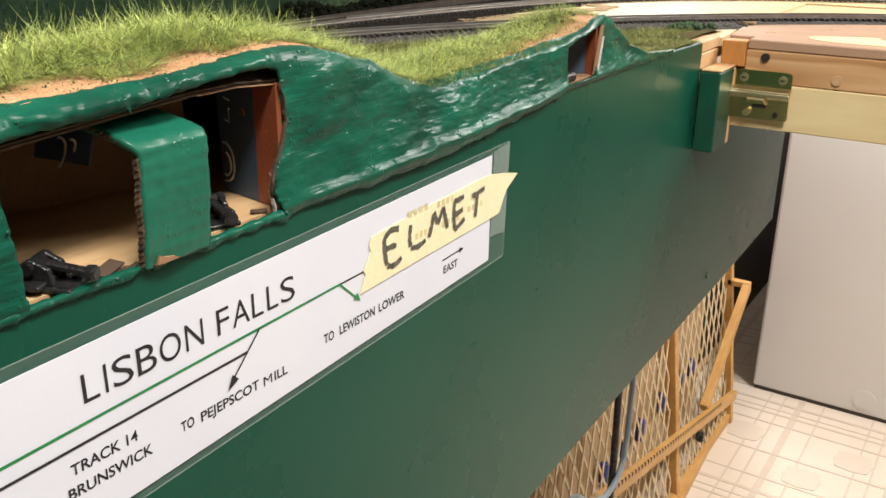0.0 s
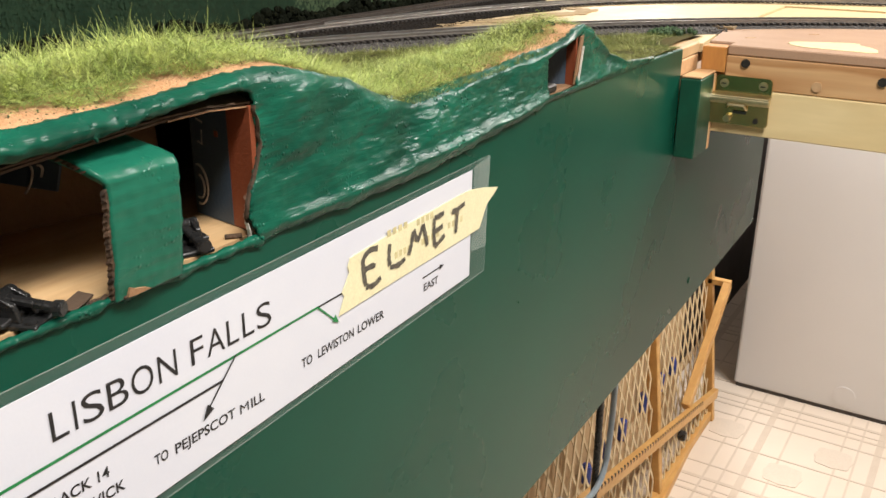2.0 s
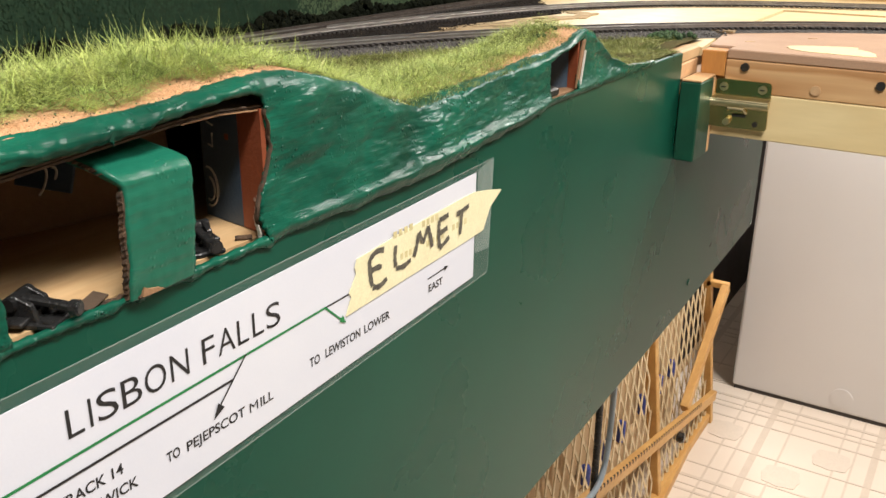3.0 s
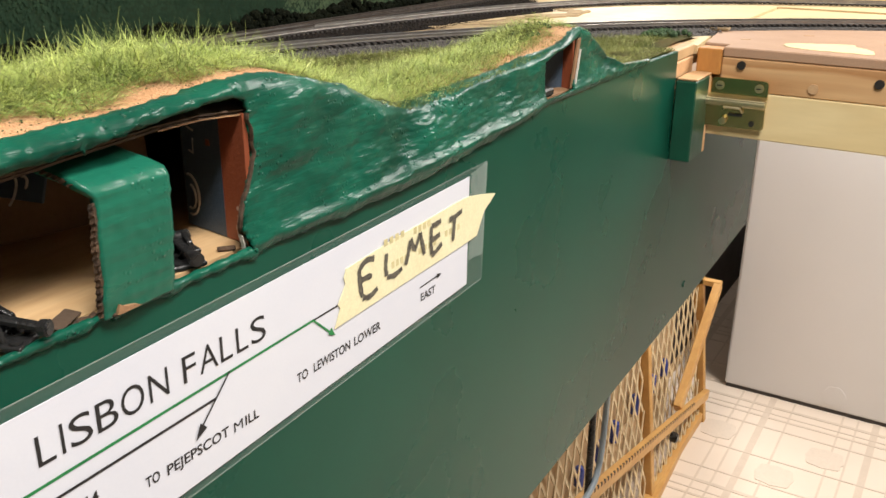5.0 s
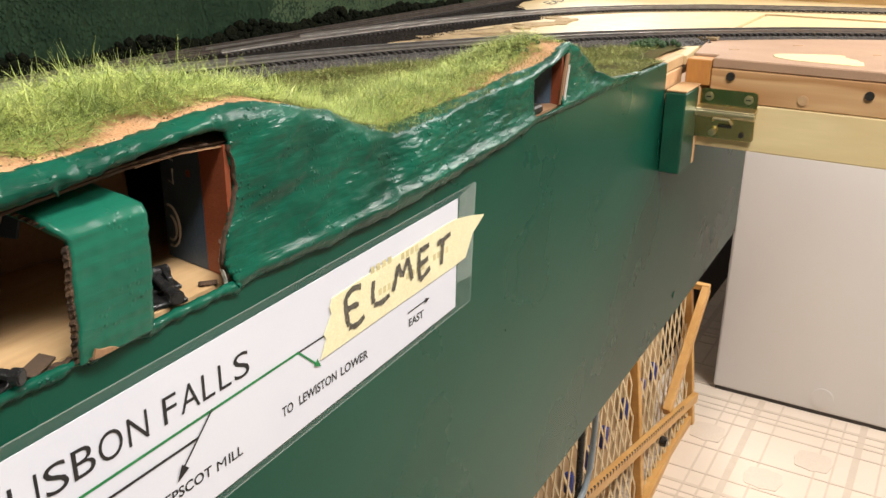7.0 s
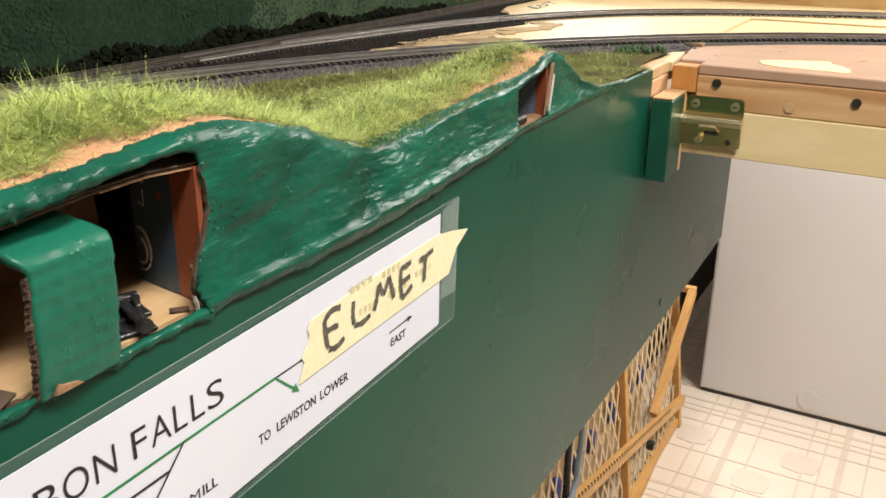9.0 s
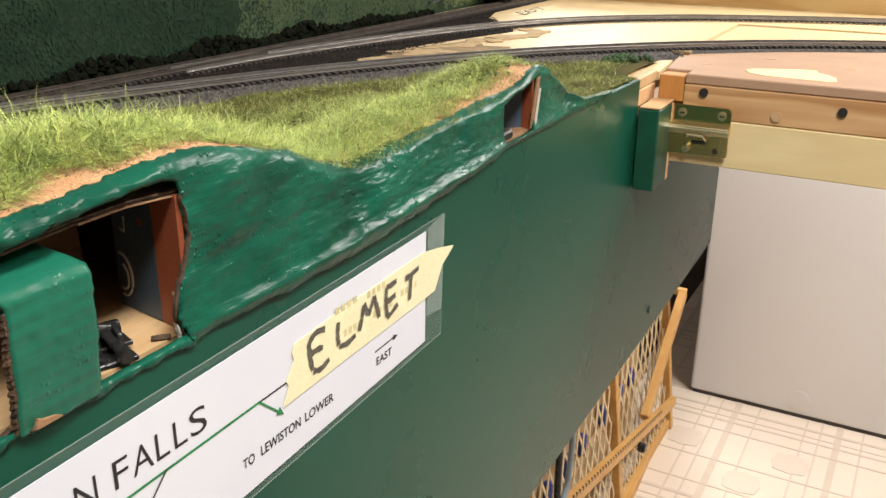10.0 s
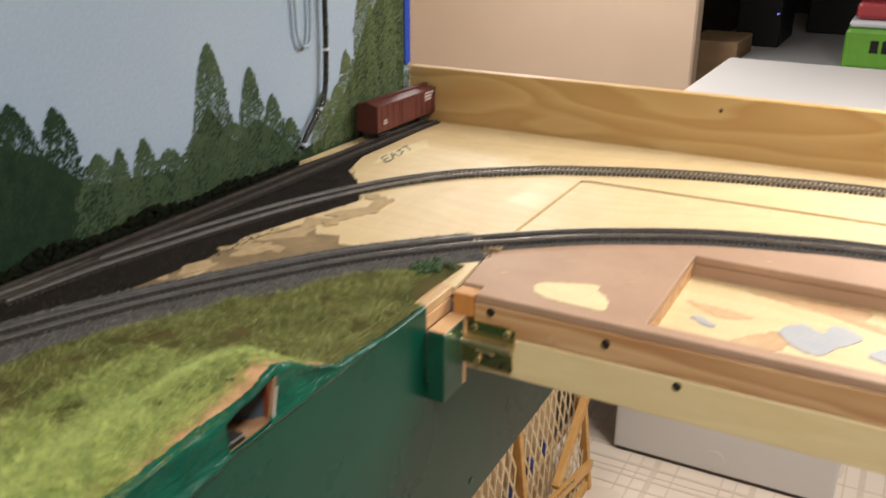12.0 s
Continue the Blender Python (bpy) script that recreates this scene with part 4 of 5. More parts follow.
# arched post between the two halves of the opening
def arched_strip():
    prof = [(0.0035, 1.3355), (0.0050, 1.350), (0.0055, 1.370), (0.0052, 1.3815), (0.0040, 1.3855), (0.0010, 1.3880), (-0.008, 1.3915), (-0.020, 1.3950), (-0.034, 1.398)]
    pts = [Vector((q.x, 0, q.y)) for q in spline(prof, 0.0009)]
    bm = bmesh.new()
    rings = []
    for i, p in enumerate(pts):
        d = (pts[min(i + 1, len(pts) - 1)] - pts[max(i - 1, 0)]).normalized()
        nrm = Vector((d.z, 0, -d.x))
        ring = []
        ya = lerp(p.z, [(1.335, 0.2215), (1.37, 0.2225), (1.382, 0.2235), (1.390, 0.219), (1.398, 0.213)])
        yb = lerp(p.z, [(1.335, 0.2555), (1.37, 0.2565), (1.387, 0.2575), (1.392, 0.252), (1.398, 0.244)])
        for k in range(25):
            t = k / 24
            y = ya + (yb - ya) * t + 0.0007 * rough(0, t * 3, p.z, 90) + 0.0006 * rough(0, t, p.z, 330, 4)
            bulge = 0.0006 * rough(1, y, p.z, 60) + 0.00010 * math.sin(p.z * 1050 + 0.6 * rough(2, y, p.z, 40)) + 0.0003 * rough(3, y, p.z, 220)
            ring.append((bm.verts.new((p.x + nrm.x * bulge, y, p.z + nrm.z * bulge)), bm.verts.new((p.x - nrm.x * 0.0032, y, p.z - nrm.z * 0.0032))))
        rings.append(ring)
    for a, b in zip(rings, rings[1:]):
        for k in range(24):
            bm.faces.new((a[k][0], a[k + 1][0], b[k + 1][0], b[k][0]))
            bm.faces.new((a[k][1], b[k][1], b[k + 1][1], a[k + 1][1]))
        for k in (0, 24):
            bm.faces.new((a[k][0], b[k][0], b[k][1], a[k][1]))
    for r in (rings[0], rings[-1]):
        for k in range(24):
            bm.faces.new((r[k][0], r[k][1], r[k + 1][1], r[k + 1][0]))
    bmesh.ops.recalc_face_normals(bm, faces=bm.faces[:])
    return bm


post = thing("arched_post", "green painted cardboard strip arched across the opening", "cardboard post")
smooth(part("painted_strip", arched_strip(), M["post"], post))
def corrugated_edge(line, seed):
    """The cut edge of corrugated board: a dark strip with ragged paper on both sides. line: (x, y, z) places."""
    bm = bmesh.new()
    rows = []
    for i, p in enumerate(spline(line, 0.0009)):
        j = 0.0005 * rough(p.x, p.y, p.z, 420, seed) + 0.0003 * (i % 3 - 1)
        d = 0.0007 * rough(p.x, p.y, p.z, 300, seed + 4)
        rows.append([bm.verts.new(q) for q in ((p.x + 0.0009 + d, p.y + 0.0002 + j, p.z + 0.0008), (p.x - 0.0016 + d, p.y - 0.0002 + j, p.z - 0.0004), (p.x - 0.0016, p.y + 0.0022, p.z - 0.0004), (p.x + 0.0010, p.y + 0.0022, p.z + 0.0004))])
    for a, b in zip(rows, rows[1:]):
        for k in range(4):
            bm.faces.new((a[k], b[k], b[(k + 1) % 4], a[(k + 1) % 4]))
    bmesh.ops.recalc_face_normals(bm, faces=bm.faces[:])
    return bm


part("torn_edge", corrugated_edge([(0.0022, 0.2206, 1.336), (0.0034, 0.2208, 1.350), (0.0038, 0.2214, 1.370), (0.0034, 0.2222, 1.3815)], 1), M["card_torn"], post, "brown corrugated edge")
part("torn_edge", corrugated_edge([(0.0020, 0.2215, 1.3850), (-0.008, 0.2178, 1.3898), (-0.020, 0.2142, 1.3935)], 6), M["card_torn"], post, "brown corrugated edge")
part("worn_patch", slab([(0.2262, 1.3365), (0.2290, 1.3362), (0.2375, 1.3364), (0.2350, 1.3378), (0.2300, 1.3388), (0.2275, 1.3402)], "x", 0.0036, 0.0051), M["card"], post, "patch where the paint has worn to brown card")
part("glue_foot", box(0.0005, 0.0044, 0.2245, 0.231, 1.3354, 1.3372, 0.0008), M["card_torn"], post)


# ground throws
def ground_throw():
    g = thing("ground_throw", "small black plastic switch lever stand on the deck", "switch lever", "switch levers")
    part("base", box(-0.014, 0.014, -0.008, 0.008, 0, 0.0022, 0.0005), M["black"], g)
    part("side_cheek", slab([(-0.009, 0.002), (0.007, 0.002), (0.005, 0.009), (-0.002, 0.0125), (-0.008, 0.008)], "y", -0.0060, -0.0035, 0.0004), M["black"], g)
    part("side_cheek", slab([(-0.009, 0.002), (0.007, 0.002), (0.005, 0.009), (-0.002, 0.0125), (-0.008, 0.008)], "y", 0.0035, 0.0060, 0.0004), M["black"], g)
    part("pivot", cyl(0.003, 0.015, (-0.003, 0, 0.009), "y", 14, 0.0004), M["black"], g)
    part("lever", beam((-0.003, 0, 0.0095), (0.018, 0.001, 0.0062), 0.0042, 0.0026, 0.0006), M["black"], g)
    part("grip", cyl(0.0032, 0.004, (0.0185, 0.001, 0.0060), "x", 12, 0.0006), M["black"], g)
    part("throw_bar", box(-0.006, 0.004, -0.012, 0.010, 0.0022, 0.0042, 0.0004), M["black"], g)
    part("screw", cyl(0.0022, 0.0012, (0.0105, -0.0048, 0.0026), "z", 12, 0.0003), M["black"], g)
    part("screw", cyl(0.0022, 0.0012, (0.0105, 0.0048, 0.0026), "z", 12, 0.0003), M["black"], g)
    return g


g1 = ground_throw()
g1.matrix_basis = pose(-0.014, 0.189, 1.3362, 0, 0, 25)
copy_thing(g1, pose(-0.019, 0.278, 1.3362, 0, 0, -20))
tagged(part("dark_lump", box(-0.016, -0.003, 0.614, 0.634, 1.3507, 1.3570, 0.0015), M["hole"]), "small black plastic block in the niche", "plastic block")

# grass: many fine blades
def blades(count, rnd, where, long, rise, loft=0.0):
    """Arching fibres of three joints each, springing up and drooping over one another."""
    verts, faces = [], []
    for _ in range(count):
        x, y = where(rnd)
        z = height(x, y)
        h = long(x, y) * rnd.uniform(0.45, 1.3) * min(1.0, 0.35 - x * 16) / 3
        a = rnd.uniform(0, math.tau)
        e = max(0.05, rnd.gauss(rise(y), 0.30))
        bend, swerve = rnd.gauss(-0.25, 0.25), rnd.gauss(0, 0.55)
        if loft and rnd.random() < 0.93:
            z += loft * rnd.random() * min(1.0, -x * 25)
            e, bend, swerve = rnd.gauss(0.05, 0.28), rnd.gauss(-0.05, 0.30), rnd.gauss(0, 0.7)
        w = rnd.uniform(0.00009, 0.00018)
        px, py = -math.sin(a) * w, math.cos(a) * w
        n = len(verts)
        c = [x, y, z - 0.0005]
        for k, f in enumerate((1.0, 0.9, 0.7)):
            verts += [(c[0] - px * f, c[1] - py * f, c[2]), (c[0] + px * f, c[1] + py * f, c[2])]
            c = [c[0] + h * math.cos(a) * math.cos(e), c[1] + h * math.sin(a) * math.cos(e), max(z + 0.0004, c[2] + h * math.sin(e))]
            e += bend
            a += swerve
        verts.append(tuple(c))
        faces += [(n, n + 1, n + 3, n + 2), (n + 2, n + 3, n + 5, n + 4), (n + 4, n + 5, n + 6)]
    me = bpy.data.meshes.new("grass")
    me.from_pydata(verts, [], faces)
    return me


rnd = random.Random(11)


def on_hill(r):
    while True:
        x, y = -0.012 - 0.20 * r.random() ** 1.3, r.uniform(0.10, 0.72)
        edge = lerp(y, [(0.1, 0.018), (0.30, 0.017), (0.37, 0.012), (0.41, 0.006), (0.48, 0.006), (0.55, 0.011), (0.60, 0.017), (0.67, 0.019), (0.70, 0.012)]) + 0.010 * rough(x, y, 0, 40, 2) + 0.009 * rough(x, y, 0, 140, 5)
        if -x > edge and rough(x, y, 0, 55, 8) > -0.45 and -x < 0.26 - 0.1 * y and r.random() > lerp(y, [(0.40, 0.0), (0.70, 0.5)]):
            return x, y


def on_flat(r):
    while True:
        x, y = r.uniform(-0.31, -0.003), r.uniform(0.42, 1.04)
        if rough(x, y, 0, 45, 8) < -0.40:
            continue
        if x > limit(y) + 0.004 and not (y > 0.93 and x > -0.035):
            return x, y


grass = tagged(from_mesh("grass", blades(100000, rnd, on_hill, lambda x, y: lerp(y, [(0.1, 0.0230), (0.4, 0.0210), (0.55, 0.014), (0.72, 0.011)]), lambda y: lerp(y, [(0.33, 0.35), (0.5, 0.6)]), 0.0065), M["grass"]), "long yellow-green static grass on the hill", "grass", kind="stuff")
tagged(from_mesh("short_grass", blades(85000, rnd, on_flat, lambda x, y: 0.007, lambda y: 0.7), M["grass_short"]), "short green static grass beside the track", "grass", kind="stuff")

tagged(from_mesh("grass_fibres", blades(2600, rnd, on_hill, lambda x, y: lerp(y, [(0.1, 0.025), (0.4, 0.022), (0.55, 0.016), (0.72, 0.012)]), lambda y: 0.4), M["grass_tip"]), "pale stray grass fibres standing out of the turf", "grass", kind="stuff")
tagged(from_mesh("grass_fibres", blades(6000, rnd, on_flat, lambda x, y: 0.009, lambda y: 0.6), M["grass_tip"]), "pale stray fibres in the short grass", "grass", kind="stuff")

def crumbs(count, rnd):
    """Dark crumbs of turf and paint on the bare rim."""
    verts, faces = [], []
    for _ in range(count):
        y = rnd.uniform(0.12, 0.72)
        x = -0.005 - 0.018 * rnd.random()
        c = Vector((x - edge_back(y), y, height(x, y) + 0.0006))
        s = 0.0002 + 0.0005 * rnd.random() ** 2
        n = len(verts)
        for v in ((1, 0, 0), (-1, 0.2, 0), (0, 1, 0.2), (0.1, -1, 0), (0, 0, 0.9), (0, 0, -0.9)):
            verts.append(tuple(c + Vector(v) * s * rnd.uniform(0.6, 1.3)))
        faces += [(n + a, n + b, n + e) for a, b, e in ((0, 2, 4), (2, 1, 4), (1, 3, 4), (3, 0, 4), (2, 0, 5), (1, 2, 5), (3, 1, 5), (0, 3, 5))]
    me = bpy.data.meshes.new("turf_crumbs")
    me.from_pydata(verts, [], faces)
    return me


tagged(from_mesh("turf_crumbs", crumbs(600, rnd), M["clump"]), "dark green turf crumbs scattered on the bare paper rim", "turf crumbs", kind="stuff")

# foam clumps
bm = bmesh.new()
for _ in range(70):
    x, y = rnd.gauss(-0.045, 0.010), rnd.gauss(1.02, 0.010)
    t = Matrix.Translation((x, y, height(x, y) + rnd.uniform(0, 0.005))) @ Matrix.Scale(rnd.uniform(0.002, 0.005), 4)
    bmesh.ops.create_icosphere(bm, subdivisions=1, radius=1, matrix=t)
for _ in range(40):
    x, y = rnd.gauss(-0.05, 0.02), rnd.gauss(0.68, 0.03)
    t = Matrix.Translation((x, y, height(x, y) + 0.001)) @ Matrix.Scale(rnd.uniform(0.001, 0.0022), 4)
    bmesh.ops.create_icosphere(bm, subdivisions=1, radius=1, matrix=t)
tagged(part("foam_foliage", bm, M["clump"]), "dark green foam foliage clumps beside the track", "foliage", kind="stuff")

# ---- tracks ----
GAUGE, TIE = 0.0230, 0.039
MAIN = [(-0.44, 0.10), (-0.42, 0.30), (-0.383, 0.50), (-0.328, 0.659), (-0.275, 0.783), (-0.199, 0.916), (-0.135, 1.009), (-0.077, 1.073), (-0.025, 1.124), (0.056, 1.19), (0.118, 1.229), (0.215, 1.277), (0.314, 1.306), (0.422, 1.327), (0.8, 1.36)]
SECOND = [(-0.409, 0.72), (-0.398, 0.83), (-0.376, 0.937), (-0.357, 1.024), (-0.333, 1.113), (-0.30, 1.205), (-0.257, 1.294), (-0.20, 1.371), (-0.13, 1.431), (-0.053, 1.481), (0.111, 1.547), (0.275, 1.585), (0.407, 1.603), (0.8, 1.63)]
SIDING = [(-0.430, 0.20), (-0.425, 0.50), (-0.418, 0.80), (-0.414, 1.085), (-0.412, 1.211), (-0.411, 1.368), (-0.408, 1.477), (-0.404, 1.58), (-0.400, 1.68)]


def rail_bar(points, off, z0, h, w):
    bm = bmesh.new()
    rings = []
    for i, p in enumerate(points):
        d = (points[min(i + 1, len(points) - 1)] - points[max(i - 1, 0)]).normalized()
        nx, ny = -d.y, d.x
        c = (p.x + nx * off, p.y + ny * off)
        prof = [(-w, 0), (-w, h * 0.18), (-w * 0.3, h * 0.32), (-w * 0.3, h * 0.68), (-w * 0.62, h * 0.78), (-w * 0.62, h), (w * 0.62, h), (w * 0.62, h * 0.78), (w * 0.3, h * 0.68), (w * 0.3, h * 0.32), (w, h * 0.18), (w, 0)]
        rings.append([bm.verts.new((c[0] + nx * u, c[1] + ny * u, z0 + v)) for u, v in prof])
    for a, b in zip(rings, rings[1:]):
        for k in range(12):
            bm.faces.new((a[k], a[(k + 1) % 12], b[(k + 1) % 12], b[k]))
    bmesh.ops.recalc_face_normals(bm, faces=bm.faces[:])
    return bm


tie_mesh = bpy.data.meshes.new("tie")
t = box(-TIE / 2, TIE / 2, -0.0020, 0.0020, 0, 0.0024, 0.0004)
t.to_mesh(tie_mesh)
t.free()
tie_mesh.materials.append(M["tie"])


def track(label, pts, z, rail_mat, y_from=-9):
    tr = thing("track", label, "track", "model tracks")
    fine = spline(pts, 0.012)
    for s in (-1, 1):
        part("rail", rail_bar(fine, s * GAUGE / 2, z + 0.0024, 0.0036, 0.0016), rail_mat, tr)
    r = random.Random(5)
    seats = spline(pts, 0.0074)
    for i, (p, q) in enumerate(zip(seats, seats[1:])):
        if p.y < y_from:
            continue
        d = (q - p).normalized()
        o = from_mesh("tie", tie_mesh, None, tr)
        o.matrix_basis = Matrix.Translation((p.x, p.y, z)) @ pose(0, 0, 0, 0, 0, math.degrees(math.atan2(d.y, d.x)) + 90 + 0 + r.uniform(-2, 2)) @ pose(0, 0, 0)
    return tr


track("model railway track with black ties and weathered rails", MAIN, 1.3505, M["rail"])
track("model railway track curving over bare plywood", SECOND, 1.3465, M["rail"])
track("dark weathered siding track beside the backdrop", SIDING, 1.3465, M["rail_dirty"])


def strip(pts, w0, w1, z0, z1, step=0.02):
    """A low bed along a line: w0 wide at the foot, w1 at the top."""
    bm = bmesh.new()
    fine = spline(pts, step)
    rings = []
    for i, p in enumerate(fine):
        d = (fine[min(i + 1, len(fine) - 1)] - fine[max(i - 1, 0)]).normalized()
        nx, ny = -d.y, d.x
        rings.append([bm.verts.new((p.x + nx * u, p.y + ny * u, z)) for u, z in ((-w0, z0), (-w1, z1), (w1, z1), (w0, z0))])
    for a, b in zip(rings, rings[1:]):
        for k in range(3):
            bm.faces.new((a[k], a[k + 1], b[k + 1], b[k]))
    bmesh.ops.recalc_face_normals(bm, faces=bm.faces[:])
    return bm


bed_pts = [p for p in MAIN if p[0] < -0.02]
bed = tagged(part("ballast_bed", strip(bed_pts, 0.048, 0.026, 1.3455, 1.3500), M["ballast_bed"]), "grey ballast roadbed under the main track", "roadbed", kind="structure")
tagged(part("cork_bed", strip([p for p in MAIN if p[0] > -0.03], 0.026, 0.022, 1.3450, 1.3500), M["ballast_bed"]), "dark roadbed under the track on the bridge", "roadbed", kind="structure")
tagged(part("yard_ground", slab([(-0.458, -0.2), (-0.36, -0.2), (-0.345, 0.5), (-0.325, 0.72), (-0.30, 0.92), (-0.31, 1.0), (-0.29, 1.09), (-0.262, 1.20), (-0.30, 1.26), (-0.36, 1.32), (-0.385, 1.40), (-0.385, 1.50), (-0.39, 1.688), (-0.432, 1.688), (-0.436, 1.40), (-0.446, 1.26), (-0.458, 1.24)], "z", 1.3452, 1.3463), M["yard_dirt"]), "dark cinder ground under the yard tracks", "ground", kind="structure")
for k in range(26):
    t = rnd.random()
    bx, by = lerp(t, [(0, -0.30), (0.5, -0.26), (1, -0.225)]), lerp(t, [(0, 0.86), (0.5, 1.05), (1, 1.22)])
    tagged(part("dirt_patch", blob(bx + rnd.gauss(0, 0.012), by + rnd.gauss(0, 0.012), rnd.uniform(0.004, 0.016), rnd.uniform(0.008, 0.03), 1.3452, 1.3461 + 0.00003 * k, 60 + k, rnd.uniform(-0.9, 0.2)), M["dust"]), "thin patch of brown scenery dirt on the deck", "dirt", "dirt patches")
tagged(part("brown_ground", slab([(-0.325, 0.78), (-0.30, 0.80), (-0.27, 0.87), (-0.225, 0.94), (-0.185, 1.00), (-0.155, 1.045), (-0.19, 1.04), (-0.205, 1.065), (-0.235, 1.055), (-0.262, 1.09), (-0.275, 1.07), (-0.30, 1.0), (-0.315, 0.9)], "z", 1.3453, 1.3459), M["brown_dirt"]), "patch of brown dirt between the tracks", "ground", kind="structure")

stones_v, stones_f = [], []
bed_line = spline(bed_pts, 0.004)
for _ in range(9000):
    i = rnd.randrange(len(bed_line) - 1)
    p, q = bed_line[i], bed_line[i + 1]
    d = (q - p).normalized()
    u = rnd.uniform(-0.046, 0.046)
    if abs(u) < 0.020 and rnd.random() < 0.6:
        continue
    zz = 1.3502 - max(0, abs(u) - 0.026) * 0.2
    c = Vector((p.x - d.y * u + rnd.uniform(-0.002, 0.002), p.y + d.x * u + rnd.uniform(-0.002, 0.002), zz))
    s = rnd.uniform(0.0008, 0.0018)
    n = len(stones_v)
    rot = Euler((rnd.uniform(0, 6), rnd.uniform(0, 6), rnd.uniform(0, 6))).to_matrix()
    for v in ((1, 0, 0), (-1, 0, 0), (0, 0.8, 0), (0, -0.8, 0), (0, 0, 0.7), (0, 0, -0.7)):
        stones_v.append(tuple(c + rot @ (Vector(v) * s)))
    stones_f += [(n + a, n + b, n + e) for a, b, e in ((0, 2, 4), (2, 1, 4), (1, 3, 4), (3, 0, 4), (2, 0, 5), (1, 2, 5), (3, 1, 5), (0, 3, 5))]
me = bpy.data.meshes.new("ballast")
me.from_pydata(stones_v, [], stones_f)
tagged(from_mesh("ballast", me, M["ballast"]), "loose grey stone ballast along the main track", "ballast", kind="stuff")
cinder_v, cinder_f = [], []
for _ in range(7000):
    y = rnd.uniform(0.3, 1.34)
    x0 = lerp(y, [(0.3, -0.36), (0.72, -0.325), (0.92, -0.30), (1.09, -0.29), (1.2, -0.262), (1.34, -0.37)])
    x = rnd.uniform(-0.45, x0 + 0.006)
    s = rnd.uniform(0.0006, 0.0015)
    n = len(cinder_v)
    rot = Euler((rnd.uniform(0, 6), rnd.uniform(0, 6), rnd.uniform(0, 6))).to_matrix()
    for v in ((1, 0, 0), (-1, 0, 0), (0, 0.8, 0), (0, -0.8, 0), (0, 0, 0.7), (0, 0, -0.7)):
        cinder_v.append(tuple(Vector((x, y, 1.3466)) + rot @ (Vector(v) * s)))
    cinder_f += [(n + a, n + b, n + e) for a, b, e in ((0, 2, 4), (2, 1, 4), (1, 3, 4), (3, 0, 4), (2, 0, 5), (1, 2, 5), (3, 1, 5), (0, 3, 5))]
me = bpy.data.meshes.new("cinders")
me.from_pydata(cinder_v, [], cinder_f)
tagged(from_mesh("cinders", me, M["yard_stone"]), "dark cinder stones between the yard tracks", "ballast", kind="stuff")
tagged(part("joint_clip", box(-0.030, 0.002, 1.105, 1.122, 1.3475, 1.3505, 0.0006), M["brown_dirt"]), "small wooden sleeper block at the track joint", "wood block")


# ---- sign on the fascia ----
sign = thing("station_sign", "laminated white paper sign with black station diagram on the fascia", "sign")
LX = 0.0008
part("laminate_sheet", slab([(0.06, 1.3165), (0.524, 1.3265), (0.520, 1.2455), (0.06, 1.2275)], "x", LX - 0.0004, LX), M["laminate"], sign, "clear plastic laminate border")
part("paper", slab([(0.065, 1.311), (0.501, 1.3220), (0.4995, 1.2490), (0.065, 1.2325)], "x", LX + 0.0001, LX + 0.0004), M["paper"], sign, "white printed paper")
part("end_tape", slab([(0.503, 1.3235), (0.524, 1.3265), (0.520, 1.264), (0.501, 1.2655)], "x", LX + 0.0005, LX + 0.0008), M["clear_tape"], sign, "strip of clear tape")
EDGE = [(0.06, 1.3165), (0.524, 1.3265), (0.520, 1.2455), (0.06, 1.2275)]
for a, b in zip(EDGE, EDGE[1:] + EDGE[:1]):
    part("laminate_edge", beam((LX, *a), (LX, *b), 0.0004, 0.0004, 0), M["clear_tape"], sign, "shiny cut edge of the laminate")
INK = LX + 0.0006


def words(text, y0, y1, z, cap, bold=0.0, slant=0.0, drop=0.0):
    """A line of letters on the sign from y0 to y1 with its baseline at z (falling by drop to its end)."""
    cu = bpy.data.curves.new("letters", "FONT")
    cu.body, cu.size, cu.shear, cu.offset = text, 1.0, slant, bold
    cu.resolution_u = 4
    tmp = new("letters", cu)
    bpy.context.view_layer.update()
    me = bpy.data.meshes.new_from_object(tmp.evaluated_get(bpy.context.evaluated_depsgraph_get()))
    bpy.data.objects.remove(tmp)
    xs, ys = [v.co.x for v in me.vertices], [v.co.y for v in me.vertices]
    sx, sz = (y1 - y0) / (max(xs) - min(xs)), cap / max(ys)
    x0 = min(xs)
    for v in me.vertices:
        t = (v.co.x - x0) * sx
        v.co = (INK, y0 + t, z + v.co.y * sz - drop * t / (y1 - y0))
    return from_mesh("lettering", me, M["ink"], sign, "printed lettering " + text)


for letter, y0, y1 in (("L", 0.1870, 0.1945), ("I", 0.1972, 0.1986), ("S", 0.2010, 0.2110), ("B", 0.2130, 0.2230), ("O", 0.2248, 0.2362), ("N", 0.2388, 0.2490),
                       ("F", 0.2570, 0.2645), ("A", 0.2665, 0.2773), ("L", 0.2790, 0.2863), ("L", 0.2890, 0.2965), ("S", 0.2985, 0.3085)):
    words(letter, y0, y1, 1.2902 + 0.008 * (y0 - 0.187), 0.0126, -0.004, 0)
words("TRACK 14", 0.1770, 0.2090, 1.2625, 0.0050, 0.016, 0, 0.0)
words("BRUNSWICK", 0.1745, 0.2155, 1.2525, 0.0050, 0.016)
words("TO", 0.2315, 0.2390, 1.2540, 0.0050, 0.016)
